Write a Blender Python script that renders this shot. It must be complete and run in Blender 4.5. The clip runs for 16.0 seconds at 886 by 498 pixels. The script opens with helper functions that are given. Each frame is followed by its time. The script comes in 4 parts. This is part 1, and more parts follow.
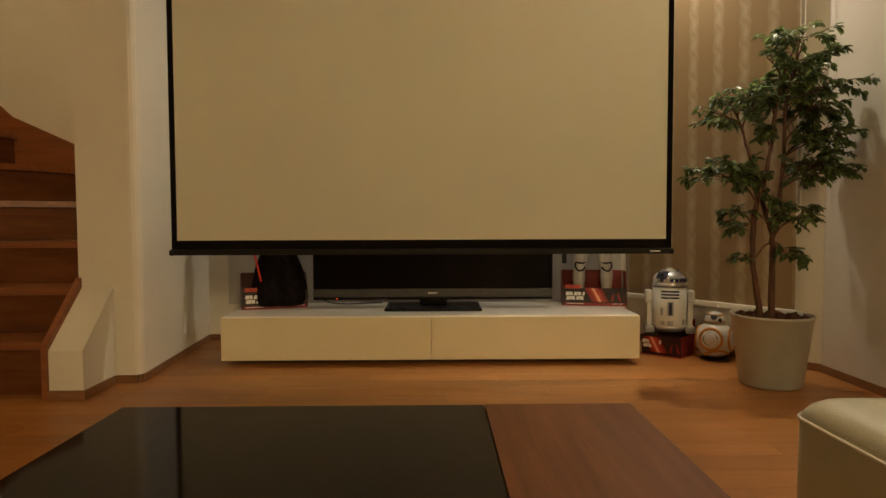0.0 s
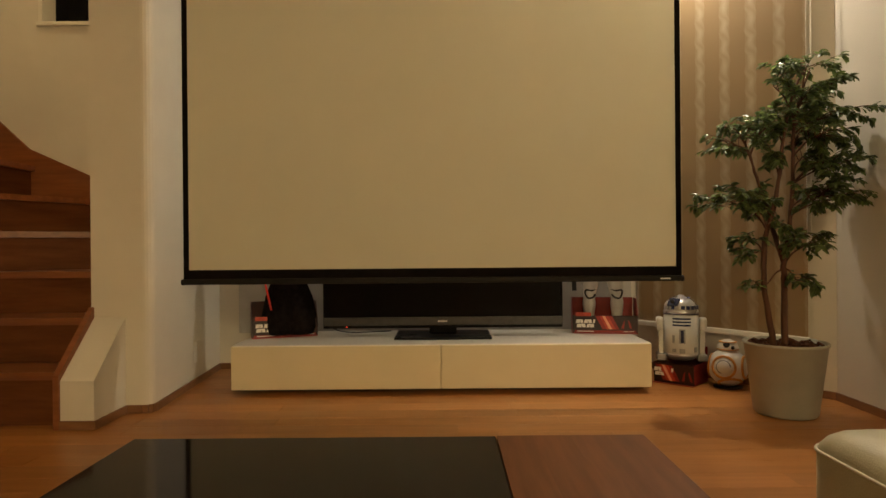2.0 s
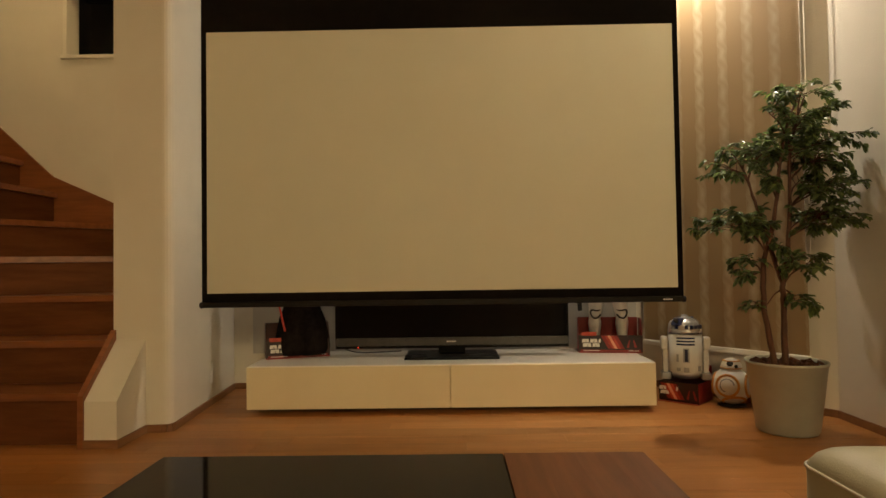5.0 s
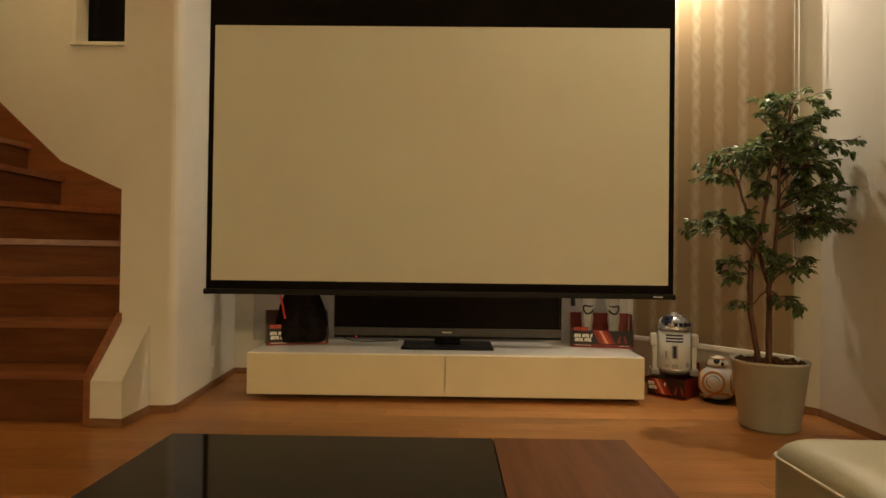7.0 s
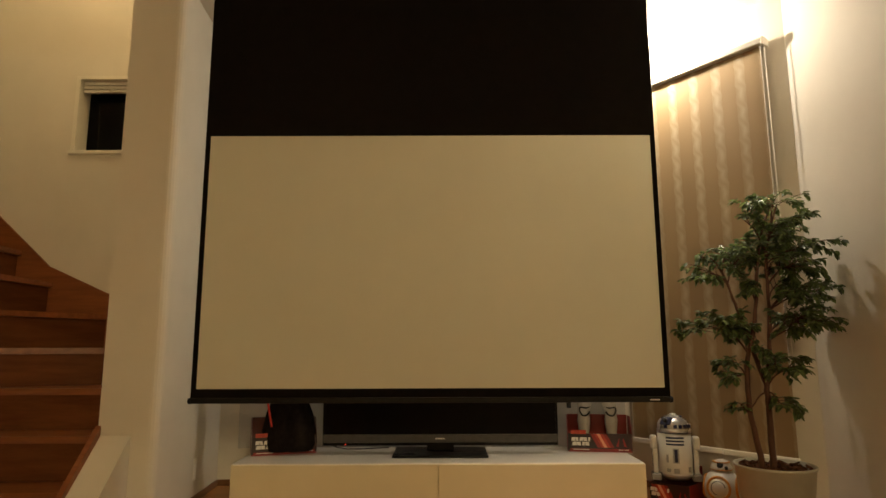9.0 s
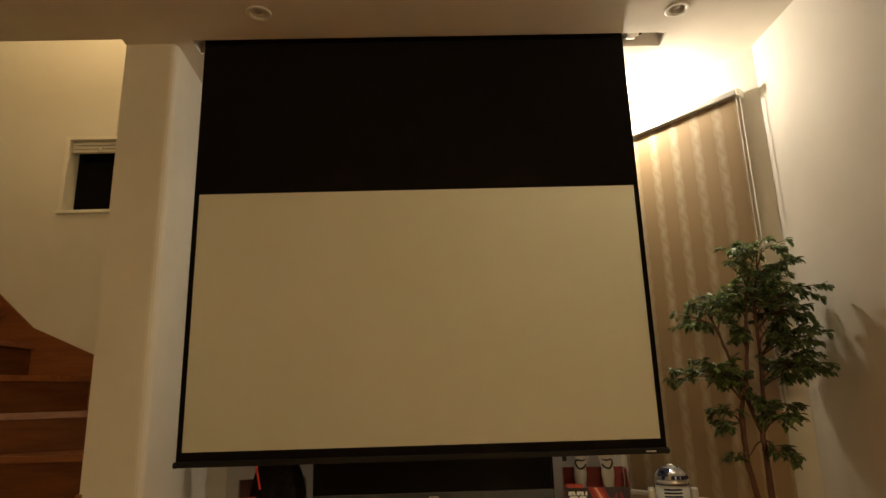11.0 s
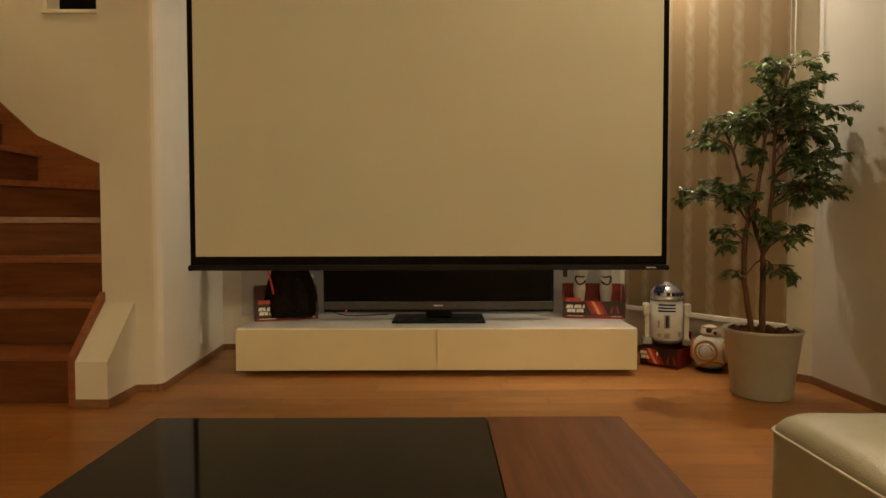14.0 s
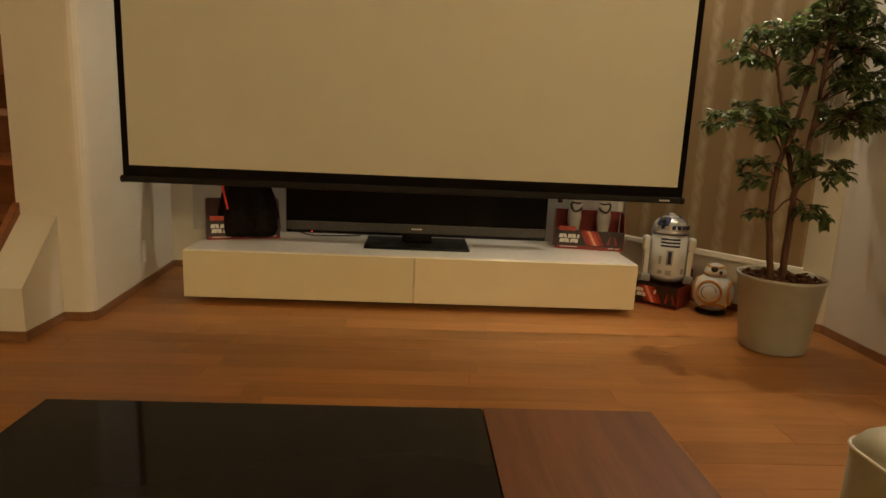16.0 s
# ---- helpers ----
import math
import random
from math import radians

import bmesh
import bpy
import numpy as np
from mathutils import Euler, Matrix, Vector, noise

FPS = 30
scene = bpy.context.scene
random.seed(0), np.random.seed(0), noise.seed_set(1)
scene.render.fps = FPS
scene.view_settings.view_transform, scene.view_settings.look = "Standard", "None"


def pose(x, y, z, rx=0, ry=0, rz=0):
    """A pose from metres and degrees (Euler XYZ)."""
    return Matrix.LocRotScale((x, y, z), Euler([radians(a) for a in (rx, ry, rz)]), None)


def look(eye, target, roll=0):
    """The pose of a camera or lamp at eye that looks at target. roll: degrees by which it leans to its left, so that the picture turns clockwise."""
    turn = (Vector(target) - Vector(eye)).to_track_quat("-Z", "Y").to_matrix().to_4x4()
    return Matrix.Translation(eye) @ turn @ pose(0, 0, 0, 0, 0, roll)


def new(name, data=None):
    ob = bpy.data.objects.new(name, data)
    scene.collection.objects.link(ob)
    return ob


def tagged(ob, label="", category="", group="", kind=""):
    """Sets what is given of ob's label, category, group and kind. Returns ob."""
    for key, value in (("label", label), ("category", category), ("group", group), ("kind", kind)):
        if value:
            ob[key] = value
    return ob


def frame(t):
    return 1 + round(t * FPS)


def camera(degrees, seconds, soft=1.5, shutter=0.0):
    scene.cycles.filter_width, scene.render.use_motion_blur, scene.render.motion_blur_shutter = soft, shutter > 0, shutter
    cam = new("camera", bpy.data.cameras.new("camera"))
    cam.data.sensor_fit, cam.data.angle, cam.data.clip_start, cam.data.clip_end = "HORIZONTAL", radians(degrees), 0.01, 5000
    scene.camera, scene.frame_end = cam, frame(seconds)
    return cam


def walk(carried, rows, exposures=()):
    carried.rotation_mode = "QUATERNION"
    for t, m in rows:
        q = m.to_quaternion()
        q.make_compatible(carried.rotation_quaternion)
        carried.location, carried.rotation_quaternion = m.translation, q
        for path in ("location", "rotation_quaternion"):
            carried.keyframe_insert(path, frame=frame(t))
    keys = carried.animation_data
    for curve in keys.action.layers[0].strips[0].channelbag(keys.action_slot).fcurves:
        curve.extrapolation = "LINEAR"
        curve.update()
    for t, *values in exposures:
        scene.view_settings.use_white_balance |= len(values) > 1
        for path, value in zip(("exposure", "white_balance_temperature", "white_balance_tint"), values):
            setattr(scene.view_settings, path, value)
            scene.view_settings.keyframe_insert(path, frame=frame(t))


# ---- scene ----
cam = camera(71.8, 16.0)
PATH = [
    (0, (0.026, -3.046, 0.699), (0.049, -1.048, 0.61), -0.2),
    (0.5, (0.026, -3.045, 0.701), (0.046, -1.047, 0.613), -0.3),
    (1, (0.027, -3.048, 0.702), (0.055, -1.049, 0.648), -0.6),
    (1.5, (0.025, -3.05, 0.704), (0.023, -1.05, 0.676), -0.7),
    (2, (0.022, -3.054, 0.709), (0.017, -1.054, 0.706), -0.5),
    (2.5, (0.024, -3.059, 0.71), (0.024, -1.059, 0.703), -0.7),
    (3, (0.02, -3.065, 0.726), (0.023, -1.066, 0.781), -0.1),
    (3.5, (0.024, -3.074, 0.741), (0.021, -1.076, 0.844), -0.2),
    (4, (0.022, -3.079, 0.735), (0.018, -1.082, 0.829), -0.3),
    (4.2, (0.02, -3.088, 0.732), (0.02, -1.088, 0.772), -0.6),
    (6.3, (0.019, -3.234, 0.743), (-0.054, -1.237, 0.825), -0.8),
    (6.5, (0.02, -3.234, 0.741), (0.007, -1.235, 0.809), 0.0),
    (7, (0.021, -3.238, 0.742), (-0.003, -1.238, 0.769), 0.7),
    (7.5, (0.02, -3.242, 0.75), (0.009, -1.243, 0.818), -0.3),
    (8, (0.025, -3.238, 0.781), (0.012, -1.246, 0.953), 0.3),
    (8.5, (0.027, -3.233, 0.804), (0.017, -1.249, 1.053), 0.2),
    (9, (0.021, -3.232, 0.805), (0.025, -1.258, 1.125), -0.2),
    (9.5, (0.015, -3.238, 0.829), (0.044, -1.283, 1.249), -0.6),
    (9.7, (0.013, -3.241, 0.832), (0.049, -1.294, 1.287), -1.0),
    (11.8, (0.03, -3.232, 0.831), (0.07, -1.289, 1.303), -1.7),
    (12, (0.022, -3.225, 0.813), (0.062, -1.269, 1.226), -1.3),
    (12.5, (0.02, -3.214, 0.79), (0.042, -1.231, 1.045), -1.0),
    (13, (0.019, -3.196, 0.778), (0.008, -1.197, 0.835), -0.5),
    (13.5, (0.023, -3.189, 0.767), (0.015, -1.189, 0.758), -0.6),
    (14, (0.021, -3.18, 0.757), (0.029, -1.181, 0.685), -0.1),
    (14.5, (0.021, -3.174, 0.751), (0.039, -1.177, 0.657), 0.0),
    (15, (0.023, -3.12, 0.748), (0.114, -1.13, 0.565), 0.9),
    (15.5, (0.014, -2.989, 0.779), (0.155, -1.016, 0.485), 2.0),
    (16, (-0.013, -2.761, 0.813), (0.088, -0.801, 0.428), 2.6),
]
EXPOSURE = ((0.0, 0.03), (3.0, 0.12), (8.0, 0.10), (8.5, 0.0), (9.5, -0.18), (12.0, -0.34), (12.5, -0.26), (13.0, 0.0), (14.0, 0.10), (16.0, 0.08))
walk(cam, [(t, look(eye, target, roll)) for t, eye, target, roll in PATH], EXPOSURE)

# ---------------------------------------------------------------- world and lamps
world = bpy.data.worlds.new("night")
scene.world = world
world.use_nodes = True
world.node_tree.nodes["Background"].inputs[0].default_value = (0.004, 0.005, 0.008, 1)
world.node_tree.nodes["Background"].inputs[1].default_value = 0.3

FZ = -0.024         # floor level
CZ = 2.71           # ceiling level
WARM = (1.0, 0.78, 0.42)
SOFT = (1.0, 0.875, 0.69)


def lamp(name, kind, place, watts, colour, size, target=None, spread=None):
    data = bpy.data.lights.new(name, kind)
    data.energy, data.color = watts, colour
    if kind == "AREA":
        data.shape, data.size = "DISK", size
        if spread:
            data.spread = radians(spread)
    else:
        data.shadow_soft_size = size
    ob = new(name, data)
    ob.matrix_world = look(place, target) if target else Matrix.Translation(place)
    return ob


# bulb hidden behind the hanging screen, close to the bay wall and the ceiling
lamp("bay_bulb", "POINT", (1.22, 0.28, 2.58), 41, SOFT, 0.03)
# added fill spot beside the bulb, brightening the upper corner of the bay
bay_corner_fill = lamp("bay_corner_fill", "SPOT", (1.25, 0.22, 2.54), 31, SOFT, 0.03, (1.87, -0.32, 2.70))
bay_corner_fill.data.spot_size, bay_corner_fill.data.spot_blend = radians(100), 1.0
# small spot by the ceiling over the plant
plant_spot = lamp("plant_spot", "SPOT", (1.48, -0.20, 2.68), 80, SOFT, 0.025, (0.75, -1.0, 0))
plant_spot.data.spot_size, plant_spot.data.spot_blend = radians(56), 0.8
# lamp of the upper landing
lamp("landing_bulb", "POINT", (-1.85, 0.0, 4.2), 33, (1.0, 0.73, 0.37), 0.10)
# round lamp of the living room behind the camera
lamp("room_lamp", "POINT", (1.35, -6.1, 2.35), 138, WARM, 0.22)


# ---------------------------------------------------------------- materials
def material(name, colour, rough=0.6, metal=0.0, grain=None, bump=0.0, second=None, mix=(0.35, 0.65), random_tint=0.0,
             spec=0.5, stretch=(1, 1, 1), fine=0.0, coat=0.0, island=False, emit=0.0, trans=0.0):
    """Principled material: colour to second by noise at scale grain, finer grain in value, bump, tint by piece."""
    m = bpy.data.materials.new(name)
    m.use_nodes = True
    t = m.node_tree
    n, l = t.nodes, t.links
    p = n["Principled BSDF"]
    p.inputs["Base Color"].default_value = (*colour, 1)
    p.inputs["Roughness"].default_value = rough
    p.inputs["Metallic"].default_value = metal
    p.inputs["Specular IOR Level"].default_value = spec
    p.inputs["Coat Weight"].default_value = coat
    p.inputs["Transmission Weight"].default_value = trans
    if emit:
        p.inputs["Emission Color"].default_value = (*colour, 1)
        p.inputs["Emission Strength"].default_value = emit
    if not grain:
        return m
    co = n.new("ShaderNodeTexCoord")
    mp = n.new("ShaderNodeMapping")
    mp.inputs["Scale"].default_value = stretch
    l.new(co.outputs["Object"], mp.inputs["Vector"])
    if random_tint:
        info = n.new("ShaderNodeObjectInfo") if not island else n.new("ShaderNodeNewGeometry")
        rnd = info.outputs["Random"] if not island else info.outputs["Random Per Island"]
        mul = n.new("ShaderNodeMath")
        mul.operation = "MULTIPLY"
        mul.inputs[1].default_value = 40.0
        l.new(rnd, mul.inputs[0])
        l.new(mul.outputs[0], mp.inputs["Location"])
    tex = n.new("ShaderNodeTexNoise")
    tex.inputs["Scale"].default_value = grain
    tex.inputs["Detail"].default_value = 6
    tex.inputs["Roughness"].default_value = 0.6
    l.new(mp.outputs["Vector"], tex.inputs["Vector"])
    ramp = n.new("ShaderNodeValToRGB")
    ramp.color_ramp.elements[0].position, ramp.color_ramp.elements[1].position = mix
    ramp.color_ramp.elements[0].color = (*colour, 1)
    ramp.color_ramp.elements[1].color = (*(second or colour), 1)
    l.new(tex.outputs["Fac"], ramp.inputs["Fac"])
    out = ramp.outputs["Color"]
    if random_tint:
        hsv = n.new("ShaderNodeHueSaturation")
        rng = n.new("ShaderNodeMapRange")
        rng.inputs["To Min"].default_value, rng.inputs["To Max"].default_value = 1 - random_tint, 1 + random_tint
        l.new(rnd, rng.inputs["Value"])
        l.new(rng.outputs["Result"], hsv.inputs["Value"])
        l.new(out, hsv.inputs["Color"])
        out = hsv.outputs["Color"]
    l.new(out, p.inputs["Base Color"])
    big = n.new("ShaderNodeTexNoise")
    big.inputs["Scale"].default_value = grain * 0.23
    l.new(co.outputs["Object"], big.inputs["Vector"])
    rr = n.new("ShaderNodeMapRange")
    rr.inputs["To Min"].default_value, rr.inputs["To Max"].default_value = max(rough - 0.08, 0.02), min(rough + 0.08, 1)
    l.new(big.outputs["Fac"], rr.inputs["Value"])
    l.new(rr.outputs["Result"], p.inputs["Roughness"])
    if bump:
        b = n.new("ShaderNodeBump")
        b.inputs["Strength"].default_value = bump
        b.inputs["Distance"].default_value = 0.004
        src = tex
        if fine:
            src = n.new("ShaderNodeTexNoise")
            src.inputs["Scale"].default_value = fine
            src.inputs["Detail"].default_value = 3
            l.new(co.outputs["Object"], src.inputs["Vector"])
        l.new(src.outputs["Fac"], b.inputs["Height"])
        l.new(b.outputs["Normal"], p.inputs["Normal"])
    return m


WALL = material("wallpaper", (0.68, 0.645, 0.575), 0.75, grain=2.5, second=(0.72, 0.685, 0.615), bump=0.25, fine=170, spec=0.25)
CEIL = material("ceiling_paper", (0.74, 0.69, 0.60), 0.85, grain=3, second=(0.79, 0.74, 0.65), bump=0.2, fine=150, spec=0.2)
FLOOR = material("oak_board", (0.335, 0.136, 0.035), 0.34, grain=9, second=(0.415, 0.177, 0.050), stretch=(0.25, 3.5, 1), random_tint=0.12, bump=0.03)
FLOOR_REST = material("oak_floor", (0.335, 0.136, 0.035), 0.34, grain=9, second=(0.415, 0.177, 0.050), stretch=(0.25, 3.5, 1), random_tint=0.12, island=True)
JOINT = material("floor_joint", (0.17, 0.07, 0.022), 0.8, grain=20, second=(0.22, 0.09, 0.03))
# one stair wood in two tones: lighter as lit treads, darker as shaded risers
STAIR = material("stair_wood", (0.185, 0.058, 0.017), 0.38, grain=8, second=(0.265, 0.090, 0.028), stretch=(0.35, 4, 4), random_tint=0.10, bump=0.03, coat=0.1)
STAIR_SHADED = material("stair_wood_shaded", (0.100, 0.031, 0.009), 0.62, grain=5, second=(0.155, 0.052, 0.016), stretch=(0.5, 0.5, 3.5), random_tint=0.12, bump=0.03, spec=0.2)
SKIRT = material("skirting_wood", (0.19, 0.088, 0.038), 0.45, grain=8, second=(0.25, 0.120, 0.052), stretch=(1, 1, 5))
TABLE_WOOD = material("table_walnut", (0.140, 0.052, 0.018), 0.50, spec=0.25, grain=5, second=(0.195, 0.073, 0.026), stretch=(7, 0.5, 1), random_tint=0.05, bump=0.03)
TABLE_GLASS = material("smoked_glass", (0.013, 0.010, 0.010), 0.05, grain=6, second=(0.014, 0.011, 0.012), spec=0.10)
TABLE_GLASS.node_tree.nodes["Principled BSDF"].inputs["IOR"].default_value = 1.5
LACQUER = material("white_lacquer", (0.79, 0.71, 0.51), 0.32, grain=4, second=(0.82, 0.74, 0.54), spec=0.5)
LACQUER_TOP = material("white_gloss_top", (0.80, 0.77, 0.72), 0.16, grain=4, second=(0.84, 0.81, 0.76))
DARK = material("dark_plinth", (0.02, 0.016, 0.013), 0.6, grain=12, second=(0.03, 0.024, 0.02))
SCREEN_WHITE = material("screen_fabric", (0.79, 0.77, 0.66), 0.92, grain=1.6, second=(0.82, 0.80, 0.69), bump=0.06, fine=420, spec=0.1)
SCREEN_BLACK = material("screen_black", (0.006, 0.005, 0.0045), 0.9, grain=14, second=(0.009, 0.007, 0.006), spec=0.1)
BAR_BLACK = material("black_metal", (0.006, 0.005, 0.005), 0.6, grain=30, second=(0.010, 0.009, 0.008), spec=0.25)
TV_GLASS = material("tv_panel", (0.004, 0.004, 0.004), 0.16, grain=3, second=(0.006, 0.005, 0.005), spec=0.08)
TV_GREY = material("tv_grey_bezel", (0.045, 0.043, 0.043), 0.42, metal=0.3, grain=40, second=(0.06, 0.058, 0.057))
TV_BLACK = material("tv_black_gloss", (0.005, 0.005, 0.005), 0.28, grain=10, second=(0.008, 0.007, 0.007), spec=0.10)
LOGO = material("silver_letters", (0.7, 0.7, 0.7), 0.3, metal=0.8)
LED = material("standby_lamp", (1.0, 0.05, 0.02), 0.4, emit=2.5)
NIGHT_BULB = material("unlit_bulb", (0.55, 0.53, 0.48), 0.12, grain=60, second=(0.65, 0.63, 0.58))
PANEL = material("grey_panel", (0.46, 0.45, 0.43), 0.28, grain=5, second=(0.50, 0.49, 0.47))
PLASTIC = material("white_plastic", (0.78, 0.76, 0.70), 0.4, grain=12, second=(0.81, 0.79, 0.73))
POT = material("pot_plastic", (0.355, 0.345, 0.285), 0.40, grain=7, second=(0.405, 0.395, 0.33), bump=0.05, fine=60)
SOIL = material("bark_chips", (0.045, 0.018, 0.010), 0.95, spec=0.1, grain=35, second=(0.12, 0.050, 0.026), random_tint=0.5, island=True, bump=0.6)
BARK = material("plant_bark", (0.060, 0.023, 0.011), 0.75, grain=25, second=(0.115, 0.045, 0.021), stretch=(1, 1, 0.25), bump=0.5)
LEAF = material("leaf_green", (0.045, 0.075, 0.022), 0.38, grain=30, second=(0.115, 0.150, 0.045), random_tint=0.5, spec=0.6)
LEAF_REST = material("leaf_green_mass", (0.045, 0.075, 0.022), 0.38, grain=30, second=(0.115, 0.150, 0.045), random_tint=0.5, island=True, spec=0.6)
LEATHER = material("cream_leather", (0.44, 0.415, 0.29), 0.42, grain=5, second=(0.50, 0.47, 0.335), bump=0.22, fine=230, spec=0.35)
PIPING = material("cream_piping", (0.66, 0.61, 0.49), 0.5, grain=30, second=(0.70, 0.65, 0.53))
ALU = material("satin_aluminium", (0.62, 0.60, 0.57), 0.32, metal=0.85, grain=40, second=(0.68, 0.66, 0.62), stretch=(1, 1, 6))
WINDOW_WHITE = material("window_frame_white", (0.74, 0.71, 0.64), 0.4, grain=10, second=(0.78, 0.75, 0.68))
NIGHT = material("night_glass", (0.002, 0.002, 0.003), 0.06, grain=3, second=(0.003, 0.003, 0.004), spec=0.12)
BOX_RED = material("box_red_card", (0.22, 0.012, 0.011), 0.4, grain=9, second=(0.30, 0.018, 0.015))
# red card darkened to maroon, shade put into the colour
BOX_RED_SHADED = material("box_red_card_shaded", (0.055, 0.008, 0.008), 0.4, grain=9, second=(0.085, 0.010, 0.009))
BOX_BLACK = material("box_black_card", (0.010, 0.006, 0.006), 0.35, grain=9, second=(0.035, 0.007, 0.007))
BOX_FLARE = material("box_orange_print", (0.36, 0.022, 0.012), 0.4, grain=20, second=(0.55, 0.075, 0.035))
BOX_GLOW = material("box_pale_streak", (0.75, 0.28, 0.16), 0.4, grain=20, second=(0.80, 0.42, 0.28))
BOX_WHITE = material("box_white_print", (0.72, 0.70, 0.66), 0.45, grain=30, second=(0.78, 0.76, 0.72))
TOY_WHITE = material("toy_white", (0.62, 0.61, 0.58), 0.3, grain=10, second=(0.68, 0.67, 0.64))
TOY_SILVER = material("toy_silver", (0.58, 0.58, 0.60), 0.28, metal=0.7, grain=20, second=(0.66, 0.66, 0.68))
TOY_BLUE = material("toy_blue", (0.010, 0.014, 0.055), 0.3, grain=20, second=(0.014, 0.02, 0.08))
TOY_GREY = material("toy_grey", (0.30, 0.30, 0.30), 0.4, grain=20, second=(0.36, 0.36, 0.36))
TOY_ORANGE = material("toy_orange", (0.50, 0.21, 0.035), 0.4, grain=20, second=(0.56, 0.25, 0.05))
TOY_BLACK = material("toy_black", (0.010, 0.009, 0.009), 0.5, grain=20, second=(0.018, 0.016, 0.015))
ROBE = material("black_robe", (0.008, 0.006, 0.006), 0.95, grain=40, second=(0.016, 0.012, 0.011), bump=0.5, spec=0.05)
TOY_RED = material("toy_red", (0.75, 0.03, 0.02), 0.3, grain=20, second=(0.8, 0.05, 0.03))


def let_light_through(m, share, gain):
    """Mixes a translucent share into a leaf or cloth material."""
    t = m.node_tree
    p, out = t.nodes["Principled BSDF"], t.nodes["Material Output"]
    tr, mx = t.nodes.new("ShaderNodeBsdfTranslucent"), t.nodes.new("ShaderNodeMixShader")
    mx.inputs[0].default_value = share
    src = p.inputs["Base Color"].links[0].from_socket
    bright = t.nodes.new("ShaderNodeHueSaturation")
    bright.inputs["Value"].default_value, bright.inputs["Saturation"].default_value = gain, 1.0
    t.links.new(src, bright.inputs["Color"])
    t.links.new(bright.outputs["Color"], tr.inputs["Color"])
    t.links.new(p.outputs[0], mx.inputs[1])
    t.links.new(tr.outputs[0], mx.inputs[2])
    t.links.new(mx.outputs[0], out.inputs["Surface"])


let_light_through(LEAF, 0.30, 2.2)
let_light_through(LEAF_REST, 0.30, 2.2)
let_light_through(SCREEN_WHITE, 0.34, 1.0)


def blind_material():
    """Woven beige fabric with upright satin bands and a wavy figure in each band."""
    m = bpy.data.materials.new("blind_fabric")
    m.use_nodes = True
    t = m.node_tree
    n, l = t.nodes, t.links
    p = n["Principled BSDF"]
    co = n.new("ShaderNodeTexCoord")
    sep = n.new("ShaderNodeSeparateXYZ")
    l.new(co.outputs["Object"], sep.inputs[0])

    def op(kind, a, b=0.0, c=0.0):
        k = n.new("ShaderNodeMath")
        k.operation = kind
        for i, v in enumerate((a, b, c)):
            if isinstance(v, (int, float)):
                k.inputs[i].default_value = v
            else:
                l.new(v, k.inputs[i])
        return k.outputs[0]

    u, z = sep.outputs["X"], sep.outputs["Z"]
    noise_tex = n.new("ShaderNodeTexNoise")
    noise_tex.inputs["Scale"].default_value = 9
    l.new(co.outputs["Object"], noise_tex.inputs["Vector"])
    wave = op("SINE", op("ADD", op("MULTIPLY", z, 58.0), op("MULTIPLY", noise_tex.outputs["Fac"], 5.0)))
    shift = op("MULTIPLY", wave, 0.008)
    wob = op("MULTIPLY", op("SUBTRACT", noise_tex.outputs["Fac"], 0.5), 0.012)
    band = op("FRACT", op("MULTIPLY", op("ADD", op("ADD", u, shift), wob), 1 / 0.14))
    dist = op("ABSOLUTE", op("SUBTRACT", band, 0.5))
    ridge = op("MAXIMUM", op("SUBTRACT", 1.0, op("MULTIPLY", dist, 5.2)), 0.0)
    tilt = op("SINE", op("ADD", op("MULTIPLY", z, 58.0), op("MULTIPLY", band, 14.0)))
    figure = op("MULTIPLY", op("POWER", ridge, 0.6), op("ADD", op("MULTIPLY", tilt, 0.34), 0.60))
    plain = op("FRACT", op("MULTIPLY", u, 1 / 0.14))
    stripe = op("LESS_THAN", op("ABSOLUTE", op("SUBTRACT", plain, 0.5)), 0.2)
    fine = n.new("ShaderNodeTexNoise")
    fine.inputs["Scale"].default_value = 160
    l.new(co.outputs["Object"], fine.inputs["Vector"])
    mixa = n.new("ShaderNodeMix")
    mixa.data_type = "RGBA"
    mixa.inputs[6].default_value, mixa.inputs[7].default_value = (0.245, 0.165, 0.080, 1), (0.275, 0.198, 0.108, 1)
    l.new(stripe, mixa.inputs[0])
    mixb = n.new("ShaderNodeMix")
    mixb.data_type = "RGBA"
    mixb.inputs[7].default_value = (0.42, 0.345, 0.235, 1)
    l.new(mixa.outputs[2], mixb.inputs[6])
    l.new(op("MULTIPLY", figure, op("ADD", op("MULTIPLY", fine.outputs["Fac"], 0.5), 0.5)), mixb.inputs[0])
    l.new(mixb.outputs[2], p.inputs["Base Color"])
    l.new(op("SUBTRACT", 0.75, op("MULTIPLY", figure, 0.25)), p.inputs["Roughness"])
    b = n.new("ShaderNodeBump")
    b.inputs["Strength"].default_value, b.inputs["Distance"].default_value = 0.3, 0.002
    l.new(fine.outputs["Fac"], b.inputs["Height"])
    l.new(b.outputs["Normal"], p.inputs["Normal"])
    return m


BLIND = blind_material()


